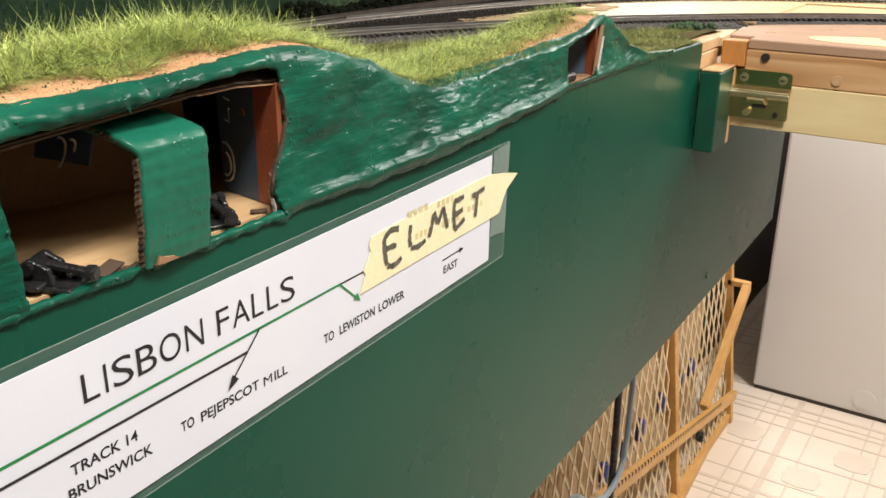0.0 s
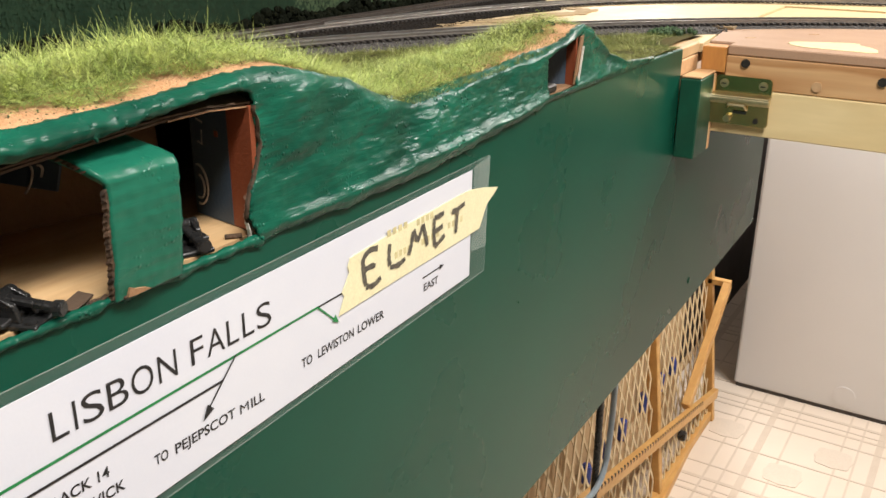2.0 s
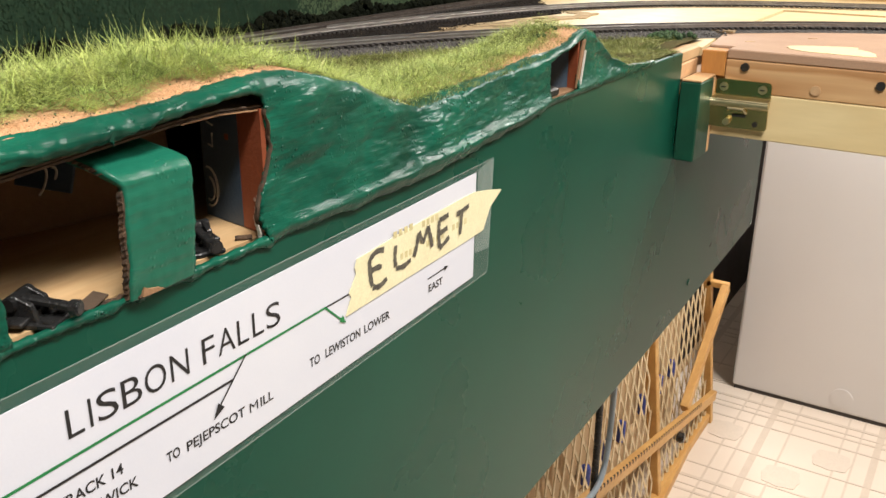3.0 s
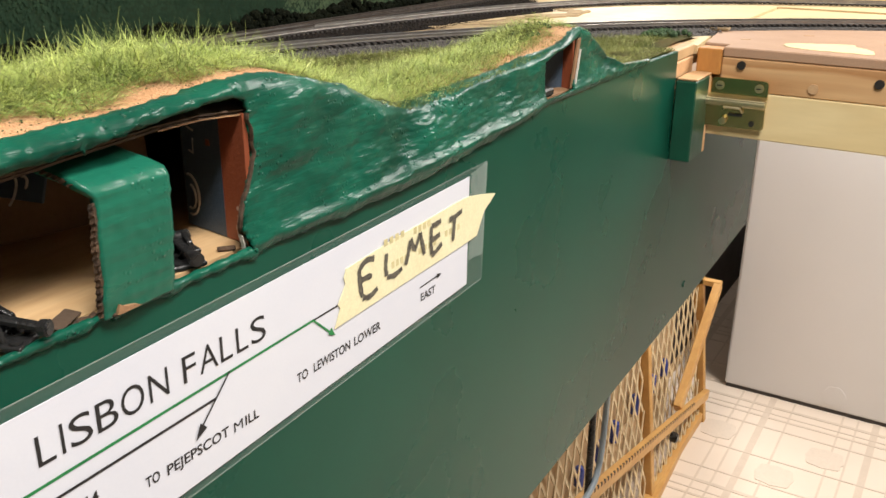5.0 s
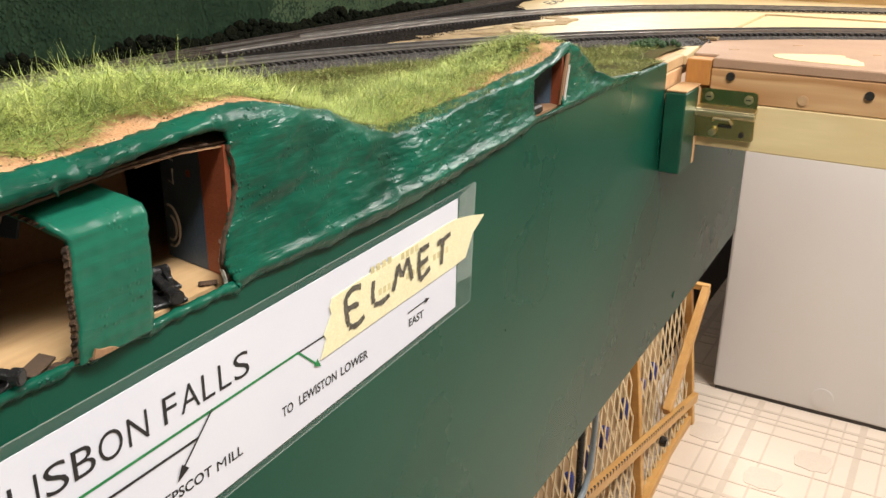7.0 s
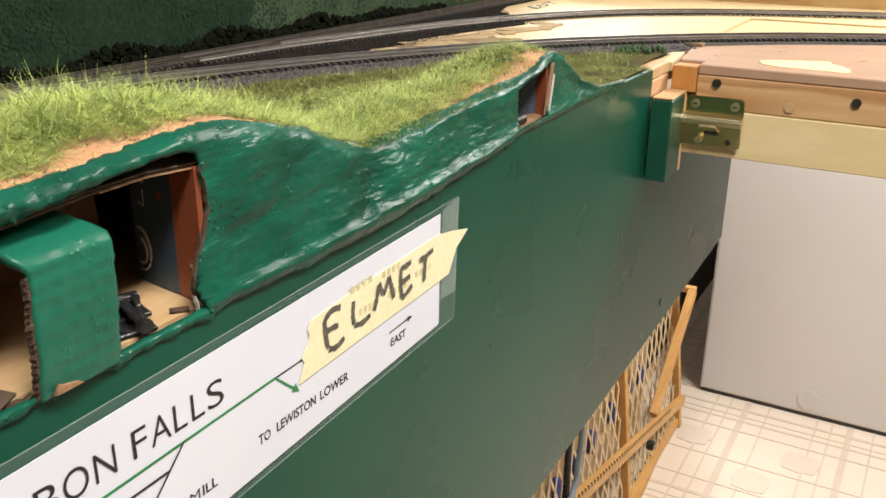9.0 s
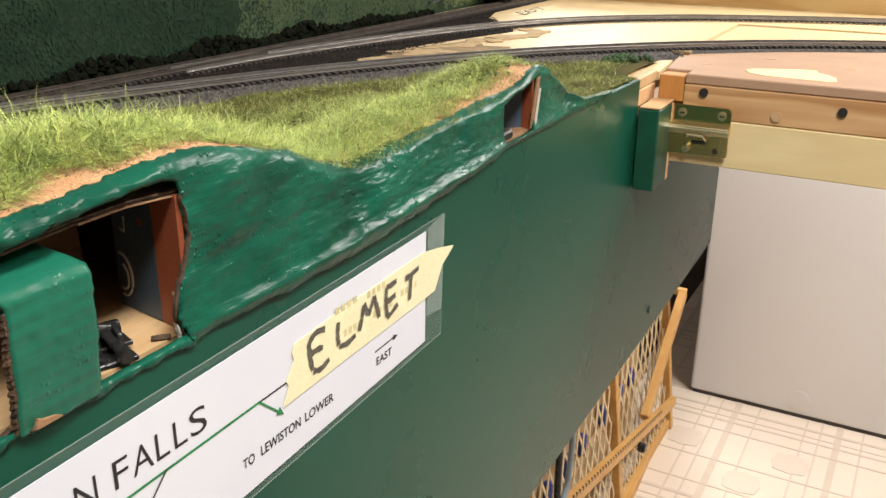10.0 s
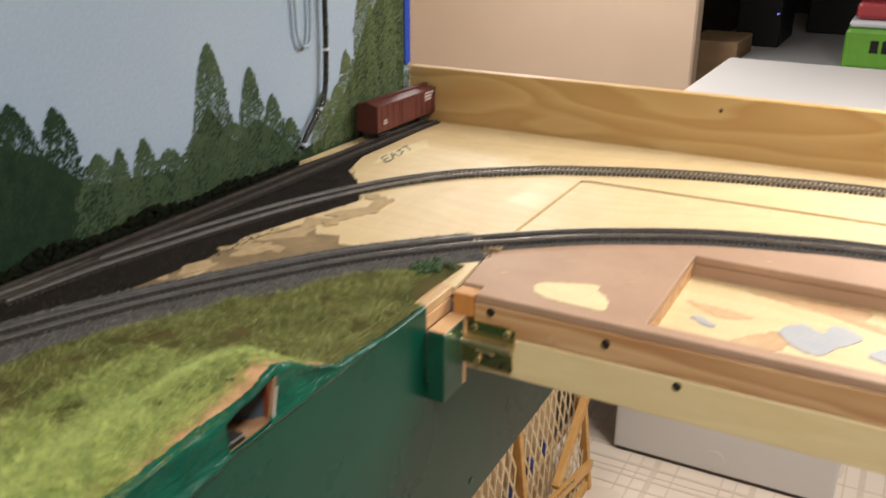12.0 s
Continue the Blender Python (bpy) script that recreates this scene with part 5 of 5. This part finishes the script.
words("PEJEPSCOT", 0.2430, 0.2800, 1.2535, 0.0050, 0.016)
words("M", 0.2832, 0.2890, 1.2528, 0.0050, 0.0)
words("ILL", 0.2907, 0.3000, 1.2528, 0.0050, 0.016)
words("TO", 0.3285, 0.3368, 1.2570, 0.0052, 0.016)
words("LEWISTON", 0.3415, 0.3725, 1.2572, 0.0052, 0.016)
words("LOWER", 0.3762, 0.4012, 1.2572, 0.0052, 0.016)
words("EAST", 0.4435, 0.4600, 1.2580, 0.0050, 0.016)


def stroke(points, wide, material, name="printed_line", lift=0.0):
    """A flat line with thickness on the sign's face through (y, z) points."""
    bm = bmesh.new()
    for a, b in zip(points, points[1:]):
        a, b = Vector((0, *a)), Vector((0, *b))
        d = (b - a).normalized()
        n = Vector((0, -d.z, d.y)) * wide / 2
        a, b = a - d * wide * 0.3, b + d * wide * 0.3
        q = [bm.verts.new(p + Vector((INK + lift, 0, 0))) for p in (a - n, b - n, b + n, a + n)]
        bm.faces.new(q)
    return part(name, bm, material, sign)


stroke([(0.065, 1.2790), (0.343, 1.2860)], 0.0014, M["ink_green"])
stroke([(0.343, 1.2860), (0.395, 1.2870)], 0.0010, M["ink"])
stroke([(0.065, 1.2718), (0.274, 1.2757)], 0.0013, M["ink"], lift=0.0001)
stroke([(0.283, 1.2848), (0.2615, 1.2635)], 0.0010, M["ink"], lift=0.0002)
stroke([(0.343, 1.2858), (0.357, 1.2730)], 0.0011, M["ink_green"], lift=0.0001)
stroke([(0.4425, 1.2672), (0.463, 1.2680)], 0.0009, M["ink"])


def arrow_head(tip, d, n, material):
    d = Vector((0, *d)).normalized()
    p = Vector((0, -d.z, d.y))
    t = Vector((INK + 0.0003, *tip))
    bm = bmesh.new()
    bm.faces.new([bm.verts.new(q) for q in (t, t - d * n + p * n * 0.36, t - d * n - p * n * 0.36)])
    part("arrow_head", bm, material, sign)


arrow_head((0.2600, 1.2612), (-0.7, -0.72), 0.0075, M["ink"])
arrow_head((0.3597, 1.2708), (0.72, -0.69), 0.0060, M["ink_green"])
arrow_head((0.4665, 1.2682), (1, 0.03), 0.0050, M["ink"])

# hand-lettered tape over the sign
tape = thing("tape_note", "cream masking tape hand-lettered with a black marker", "tape")
TX = LX + 0.0010
part("tape_strip", slab([(0.3595, 1.2745), (0.3645, 1.2840), (0.3628, 1.2870), (0.3695, 1.2960), (0.3685, 1.3000), (0.3705, 1.3045), (0.413, 1.3070), (0.486, 1.3097), (0.498, 1.3095), (0.516, 1.3065), (0.5355, 1.3020), (0.5290, 1.2982), (0.5205, 1.2940), (0.5155, 1.2865), (0.511, 1.2795), (0.493, 1.2785), (0.42, 1.2765)], "x", TX - 0.0003, TX + 0.0001), M["tape"], tape)


def pen(points, wide=0.0021, seed=0):
    r = random.Random(seed)
    bm = bmesh.new()
    fine = spline([(p[0], p[1]) for p in points], 0.0012) if len(points) > 2 else [Vector((points[0][0] + (points[1][0] - points[0][0]) * k / 8, points[0][1] + (points[1][1] - points[0][1]) * k / 8, 0)) for k in range(9)]
    rows = []
    for i, p in enumerate(fine):
        d = (fine[min(i + 1, len(fine) - 1)] - fine[max(i - 1, 0)]).normalized()
        w = wide / 2 * r.uniform(0.75, 1.15)
        rows.append([bm.verts.new((TX + 0.0003 + 0.00003 * seed, p.x - d.y * s * w, p.y + d.x * s * w)) for s in (-1, 1)])
    for a, b in zip(rows, rows[1:]):
        bm.faces.new((a[0], a[1], b[1], b[0]))
    part("pen_stroke", bm, M["marker"], tape, "black marker stroke")


for k, s in enumerate((
        [(0.3955, 1.3022), (0.3880, 1.3032), (0.3820, 1.3000), (0.3818, 1.2950), (0.3826, 1.2880), (0.3840, 1.2830)], [(0.3822, 1.2932), (0.3880, 1.2936), (0.3940, 1.2925)], [(0.3840, 1.2830), (0.3910, 1.2815), (0.3985, 1.2840)],
        [(0.4070, 1.3010), (0.4060, 1.2930), (0.4070, 1.2868)], [(0.4070, 1.2868), (0.4150, 1.2856), (0.4228, 1.2872)],
        [(0.4258, 1.2880), (0.4290, 1.2945), (0.4312, 1.3020)], [(0.4312, 1.3020), (0.4335, 1.2975), (0.4355, 1.2935)], [(0.4355, 1.2935), (0.4385, 1.2980), (0.4412, 1.3028)], [(0.4412, 1.3028), (0.4440, 1.2950), (0.4462, 1.2872)],
        [(0.4540, 1.3030), (0.4535, 1.2940), (0.4545, 1.2845)], [(0.4540, 1.3030), (0.4600, 1.3030), (0.4655, 1.3036)], [(0.4540, 1.2942), (0.4590, 1.2946), (0.4640, 1.2953)], [(0.4545, 1.2845), (0.4600, 1.2860), (0.4668, 1.2890)],
        [(0.4745, 1.3010), (0.4820, 1.3015), (0.4905, 1.3028)], [(0.4812, 1.3015), (0.4800, 1.2930), (0.4792, 1.2852)])):
    pen(s, 0.0035, k)
for y, z, n in ((0.405, 1.3055, 0.022), (0.435, 1.3035, 0.02), (0.412, 1.2900, 0.018), (0.44, 1.2895, 0.022), (0.47, 1.2910, 0.02)):
    for k in range(4):
        part("show_through", box(TX + 0.0001, TX + 0.00015, y + k * n / 4, y + k * n / 4 + n * 0.16, z, z + 0.004), M["faint"], tape, "faint print showing through")

# ---- backdrop ----
BX = -0.460
backdrop = thing("painted_backdrop", "hand-painted backdrop board with green conifers under a pale blue sky", "backdrop")
part("sky_board", box(BX - 0.006, BX, -1.4, 1.688, 1.30, 2.1), M["sky_paint"], backdrop, "pale blue painted sky")


def dab_tree(y, base, top_z, half, seed, x, count):
    """A painted conifer: many small brush dabs inside a rounded conifer outline."""
    r = random.Random(seed)
    bm = bmesh.new()
    for _ in range(count):
        t = r.random() ** 0.9
        w = 1.3 * half * (1 - t ** 1.8) ** 0.62 * (0.92 + 0.22 * noise.noise(Vector((t * 14, seed * 3.1, 0))))
        cy = y + r.uniform(-w, w)
        cz = base + (top_z - base) * t + r.uniform(-0.004, 0.004)
        s = r.uniform(0.0008, 0.0022)
        a = r.uniform(0, math.tau)
        xx = x + r.uniform(0, 0.0002)
        m = r.choice((5, 6, 7))
        vs = [bm.verts.new((xx, cy + s * r.uniform(0.6, 1.1) * math.cos(a + j * math.tau / m), cz + s * 1.25 * r.uniform(0.6, 1.1) * math.sin(a + j * math.tau / m))) for j in range(m)]
        bm.faces.new(vs)
    return bm


TREES = [(0.30, 1.72, 0.10), (0.42, 1.68, 0.09), (0.54, 1.64, 0.08), (0.64, 1.60, 0.07), (0.73, 1.57, 0.06), (0.805, 1.535, 0.045), (0.862, 1.520, 0.038), (0.915, 1.452, 0.040), (0.950, 1.452, 0.018), (0.992, 1.455, 0.026), (1.035, 1.432, 0.040), (1.127, 1.560, 0.040), (1.095, 1.440, 0.05), (1.168, 1.440, 0.05), (1.213, 1.514, 0.032), (1.262, 1.465, 0.030), (1.303, 1.420, 0.028), (1.395, 1.445, 0.030), (1.440, 1.450, 0.035), (1.470, 1.505, 0.030), (1.53, 1.63, 0.040), (1.59, 1.70, 0.050), (1.64, 1.72, 0.045)]
# Tones step up along y: paint colour plus light falloff put into it.
for k, (y, tz, half) in enumerate(TREES):
    part("painted_tree", dab_tree(y, 1.352, tz, half, 40 + k, BX + 0.0011 + 0.0003 * (k % 3), int(400 + 240000 * half * (tz - 1.35))), M["tree_dim"] if y < 0.9 else M["tree_lit"] if y < 1.35 else M["tree_pale"], backdrop, "painted green conifer")
part("painted_forest", slab([(-1.4, 1.34), (-1.4, 2.05), (0.45, 1.95), (0.62, 1.66), (0.74, 1.52), (0.84, 1.47), (0.90, 1.42), (1.06, 1.40), (1.12, 1.48), (1.17, 1.41), (1.22, 1.44), (1.28, 1.40), (1.32, 1.36), (1.39, 1.37), (1.47, 1.44), (1.54, 1.55), (1.62, 1.62), (1.668, 1.6), (1.668, 1.34)], "x", BX + 0.0002, BX + 0.0008), M["forest_paint"], backdrop, "dark painted forest")
part("blue_tape", box(BX + 0.001, BX + 0.0045, 1.668, 1.6875, 1.455, 2.1), M["blue_tape"], backdrop, "blue painter's tape edge")
bm = bmesh.new()
for _ in range(2600):
    y = rnd.uniform(-0.3, 1.30)
    top_h = lerp(y, [(-0.3, 0.020), (0.6, 0.020), (1.0, 0.020), (1.30, 0.006)])
    s = rnd.uniform(0.0015, 0.0055)
    z = 1.347 + rnd.random() * top_h * (0.7 + 0.3 * math.sin(y * 40))
    bmesh.ops.create_icosphere(bm, subdivisions=1, radius=s, matrix=Matrix.Translation((BX + 0.010 + rnd.uniform(-0.004, 0.006), y, z)))
tagged(part("shrubs", bm, M["shrub"]), "dark foam shrubs along the foot of the backdrop", "shrubs", kind="stuff")

cord = thing("power_cord", "black cord hanging down the backdrop with pale ties", "cord")
CX = BX + 0.012
cord_pts = spline([(CX, 1.405, 2.1), (CX, 1.40, 1.70), (CX, 1.398, 1.60), (CX, 1.396, 1.52), (CX, 1.388, 1.45), (CX, 1.365, 1.42), (CX, 1.335, 1.392), (CX, 1.312, 1.362)], 0.01)
smooth(part("cable", tube(cord_pts, 0.0045, 8), M["black"], cord))
for i in (len(cord_pts) - 9, len(cord_pts) - 19, len(cord_pts) - 2):
    p = cord_pts[i]
    part("cable_tie", cyl(0.0054, 0.004, p, "z", 12), M["paper"], cord, "pale cable tie")
wire = thing("white_wire", "looped pale wire hanging on the backdrop", "wire")
smooth(part("strand", tube(spline([(CX - 0.004, 1.325, 2.1), (CX - 0.004, 1.325, 1.62), (CX - 0.004, 1.33, 1.545), (CX - 0.004, 1.345, 1.53), (CX - 0.004, 1.36, 1.545), (CX - 0.004, 1.365, 1.65), (CX - 0.004, 1.366, 2.1)], 0.012), 0.003, 8), M["pale_blue"], wire))

# ---- boxcar ----
car = thing("boxcar", "weathered oxide-red model boxcar standing on the siding", "model boxcar")
CL, CW, CH = 0.206, 0.046, 0.046
cz = 1.3465 + 0.0185
part("body", box(-CW / 2, CW / 2, -CL / 2, CL / 2, cz, cz + CH, 0.0008), M["boxcar"], car)
part("roof", slab([(-CW / 2 - 0.001, cz + CH), (CW / 2 + 0.001, cz + CH), (CW / 2 + 0.001, cz + CH + 0.0015), (0, cz + CH + 0.006), (-CW / 2 - 0.001, cz + CH + 0.0015)], "y", -CL / 2 - 0.001, CL / 2 + 0.001, 0.0004), M["boxcar"], car)
part("roof_walk", box(-0.005, 0.005, -CL / 2 - 0.003, CL / 2 + 0.003, cz + CH + 0.0065, cz + CH + 0.0082, 0.0003), M["boxcar"], car)
door = part("door", box(CW / 2, CW / 2 + 0.0014, -0.022, 0.022, cz + 0.002, cz + CH - 0.003, 0.0004), M["boxcar"], car)
part("door_rail", box(CW / 2 + 0.0004, CW / 2 + 0.002, -0.045, 0.03, cz + CH - 0.0028, cz + CH - 0.0012), M["boxcar"], door)
for k in range(10):
    y = -CL / 2 + 0.012 + k * (CL - 0.024) / 9
    if abs(y) > 0.024:
        part("side_rib", box(CW / 2, CW / 2 + 0.0008, y - 0.0007, y + 0.0007, cz, cz + CH), M["boxcar"], car)
for k in range(5):
    part("end_rib", box(-CW / 2 + 0.002, CW / 2 - 0.002, -CL / 2 - 0.0012, -CL / 2, cz + 0.006 + k * 0.009, cz + 0.009 + k * 0.009, 0.0004), M["boxcar"], car)
for k in range(3):
    part("lettering", box(CW / 2 + 0.0002, CW / 2 + 0.001, 0.062, 0.093 - 0.004 * k, cz + 0.040 - k * 0.006, cz + 0.0435 - k * 0.006), M["letter_white"], car, "white lettering bars")
for k in range(2):
    part("lettering", box(CW / 2 + 0.0002, CW / 2 + 0.001, -0.085, -0.072, cz + 0.018 - k * 0.005, cz + 0.0205 - k * 0.005), M["letter_white"], car, "white lettering bars")
part("underframe", box(-0.012, 0.012, -CL / 2 + 0.004, CL / 2 - 0.004, cz - 0.006, cz), M["tie"], car)
for s in (-1, 1):
    truck = part("truck", box(-0.017, 0.017, s * 0.072 - 0.017, s * 0.072 + 0.017, cz - 0.0085, cz - 0.0062, 0.0006), M["tie"], car)
    for w in (-1, 1):
        for u in (-1, 1):
            part("wheel", cyl(0.0062, 0.003, (u * GAUGE / 2, s * 0.072 + w * 0.011, cz - 0.0063), "x", 18), M["tie"], truck)
car.matrix_basis = pose(-0.424, 1.583, 0, 0, 0, -0.8)

# ---- far things ----
freezer = thing("chest_freezer", "white enamelled chest freezer standing on the vinyl floor", "freezer")
part("cabinet", box(-0.277, 0.423, 2.752, 4.05, 0.012, 1.04, 0.008, segs=2), M["enamel"], freezer)
part("plinth", box(-0.27, 0.416, 2.757, 4.04, 0.0, 0.012), M["enamel_trim"], freezer, "dark plinth strip")
part("lid", box(-0.285, 0.430, 2.745, 4.06, 1.044, 1.143, 0.012, segs=2), M["enamel"], freezer)
part("hinge_mark", box(0.20, 0.235, 3.05, 3.056, 1.1425, 1.1445), M["black"], freezer)
part("drain_cover", cyl(0.034, 0.004, (0.058, 2.7512, 0.062), "y", 28, 0.0015), M["enamel"], freezer, "round moulded drain cover")

counter = tagged(part("worktop", slab([(-0.36, 4.25), (1.5, 4.25), (1.5, 6.9), (-0.6, 6.9), (-0.6, 5.17), (-0.36, 5.17)], "z", 0.98, 1.03, 0.004), M["stain"]), "grey speckled worktop behind the freezer", "worktop")
carton = tagged(part("tall_carton", box(-0.62, -0.375, 4.75, 5.15, 0.0, 1.105, 0.004), M["carton"]), "tall brown cardboard carton standing on the floor", "carton")
tower = thing("computer_tower", "black computer tower with a blue power light", "computer")
part("case", box(-0.47, -0.25, 5.2, 5.7, 1.03, 1.60, 0.006), M["tower"], tower)
part("power_light", box(-0.275, -0.262, 5.194, 5.199, 1.20, 1.206), M["led"], tower, "blue glowing power light")
tagged(part("monitor", box(-0.2, 0.5, 5.9, 5.96, 1.03, 1.7, 0.008), M["tower"]), "black monitor standing on the worktop", "monitor")
pack = thing("towel_pack", "green and white wrapped paper towel pack on the worktop", "package")
part("wrapper", box(0.10, 0.45, 4.7, 4.95, 1.03, 1.215, 0.02, segs=2), M["green_pack"], pack)
for k in range(3):
    part("print_shape", box(0.21 + k * 0.05, 0.245 + k * 0.05, 4.697, 4.6995, 1.11, 1.165), M["black"], pack, "dark printed shape")
part("top_wrap", box(0.11, 0.44, 4.71, 4.94, 1.217, 1.25, 0.015, segs=2), M["paper"], pack, "white wrapped top")
tagged(part("red_bag", box(0.13, 0.43, 4.72, 4.92, 1.252, 1.33, 0.02, segs=2), M["red_pack"]), "red packet lying on the package", "packet")

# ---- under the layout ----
# Dark board added to stand for the shade from gate to freezer.
structure("shade_board", box(-0.49, -0.47, -1.4, 4.40, 0, 0.85), M["dark"], "added dark board standing for the shade under the layout", "wall")
gate = thing("baby_gate", "wooden safety gate with cream plastic net leaning under the layout", "gate")


def on_gate(y, h, out=0.0):
    """A place on the leaning gate: y along it, h up it."""
    return Vector((-0.282 - 0.115 * h + out, y, h))


def net(y0, y1, h0, h1):
    bm = bmesh.new()
    pitch, rise = 0.044, 0.098
    n = 0
    for s in (-1, 1):
        k = -40
        while k < 80:
            a = y0 + k * pitch
            pts = []
            for j in range(41):
                h = h0 + (h1 - h0) * j / 40
                y = a + s * (h - h0) * pitch / rise
                if y0 < y < y1:
                    pts.append(on_gate(y, h, 0.001 * s))
            if len(pts) > 1:
                bm2 = beam(pts[0], pts[-1], 0.0075, 0.0022, 0, (1, 0, 0.1))
                me = bpy.data.meshes.new("t")
                bm2.to_mesh(me)
                bm2.free()
                bm.from_mesh(me)
                bpy.data.meshes.remove(me)
            k += 1
    return bm


part("net_panel", net(2.03, 2.48, 0.03, 0.62), M["gate_net"], gate, "cream plastic diamond net")
part("net_panel", net(1.05, 2.00, 0.03, 0.62), M["gate_net"], gate, "cream plastic diamond net")
for y in (2.495, 2.015, 1.03):
    part("stile", beam(on_gate(y, 0.0), on_gate(y, 0.64), 0.022, 0.03, 0.002, (1, 0, 0)), M["gate_wood"], gate)
for h in (0.018, 0.63):
    part("rail", beam(on_gate(0.9, h), on_gate(2.49, h), 0.02, 0.03, 0.002), M["gate_wood"], gate)
part("brace", beam((-0.280, 2.50, 0.455), (-0.276, 2.18, 0.205), 0.022, 0.035, 0.002), M["gate_wood"], gate, "slanting wooden brace")
part("brace_end", box(-0.335, -0.270, 2.484, 2.506, 0.45, 0.468, 0.002), M["gate_wood"], gate)
notched = part("notched_rail", beam((-0.268, 2.47, 0.11), (-0.243, 1.20, 0.455), 0.018, 0.03, 0.002), M["gate_wood"], gate, "notched adjusting rail")
for k in range(50):
    t = 0.15 + 0.8 * k / 50
    p = Vector((-0.268, 2.47, 0.11)).lerp(Vector((-0.243, 1.20, 0.455)), t)
    part("notch", box(p.x + 0.006, p.x + 0.0095, p.y - 0.003, p.y + 0.003, p.z + 0.008, p.z + 0.0165), M["dark"], notched)
part("knob", cyl(0.014, 0.02, (-0.245, 2.06, 0.19), "x", 18, 0.003), M["black"], gate, "black clamp knob")
part("foot_rail", beam((-0.236, 1.5, 0.015), (-0.304, 2.56, 0.015), 0.024, 0.03, 0.002), M["gate_wood"], gate)

store = [("storage_box", (-0.46, -0.34, 1.29, 1.5, 0.0, 0.60), "tan_stuff", "tan cardboard storage box under the layout", "box"),
         ("storage_box", (-0.46, -0.36, 1.55, 2.05, 0.0, 0.62), "tan_stuff", "tan cardboard storage box under the layout", "box"),
         ("storage_box", (-0.46, -0.37, 2.08, 2.42, 0.0, 0.66), "tan_stuff", "tan cardboard storage box under the layout", "box"),
         ("blue_tub", (-0.46, -0.335, 0.98, 1.27, 0.0, 0.64), "pale_blue", "pale blue plastic tub under the layout", "tub")]
for name, b, m, lab, cat in store:
    tagged(part(name, box(*b, 0.006), M[m]), lab, cat)
r9 = random.Random(9)
shelf = tagged(part("shelf_board", box(-0.345, -0.331, 1.2, 2.4, 0.24, 0.255), M["tan_stuff"]), "thin wooden shelf board under the layout", "shelf")
for k in range(9):
    y = 1.25 + k * 0.125 + r9.uniform(-0.02, 0.02)
    tagged(part("blue_bottle", cyl(0.011, 0.05 + 0.02 * r9.random(), (-0.340, y, 0.285), "z", 12, 0.003), M["blue_stuff"]), "small blue plastic bottle on the shelf", "bottle", "blue bottles")
cable = thing("black_hose", "black cable hanging down beside the gate", "cable")
smooth(part("strand", tube(spline([(-0.235, 1.405, 1.0), (-0.232, 1.40, 0.7), (-0.225, 1.385, 0.45), (-0.22, 1.36, 0.2), (-0.21, 1.33, 0.02)], 0.03), 0.007, 8), M["black"], cable))
hose = thing("pale_hose", "pale blue hose coiled on the floor", "hose")
smooth(part("strand", tube(spline([(-0.228, 1.46, 1.0), (-0.222, 1.445, 0.7), (-0.215, 1.41, 0.5), (-0.215, 1.34, 0.46), (-0.215, 1.25, 0.50), (-0.215, 1.19, 0.545), (-0.215, 1.14, 0.54), (-0.215, 1.11, 0.50), (-0.215, 1.13, 0.44), (-0.21, 1.22, 0.40), (-0.2, 1.28, 0.30), (-0.2, 1.30, 0.02)], 0.02), 0.006, 8), M["pale_blue"], hose))
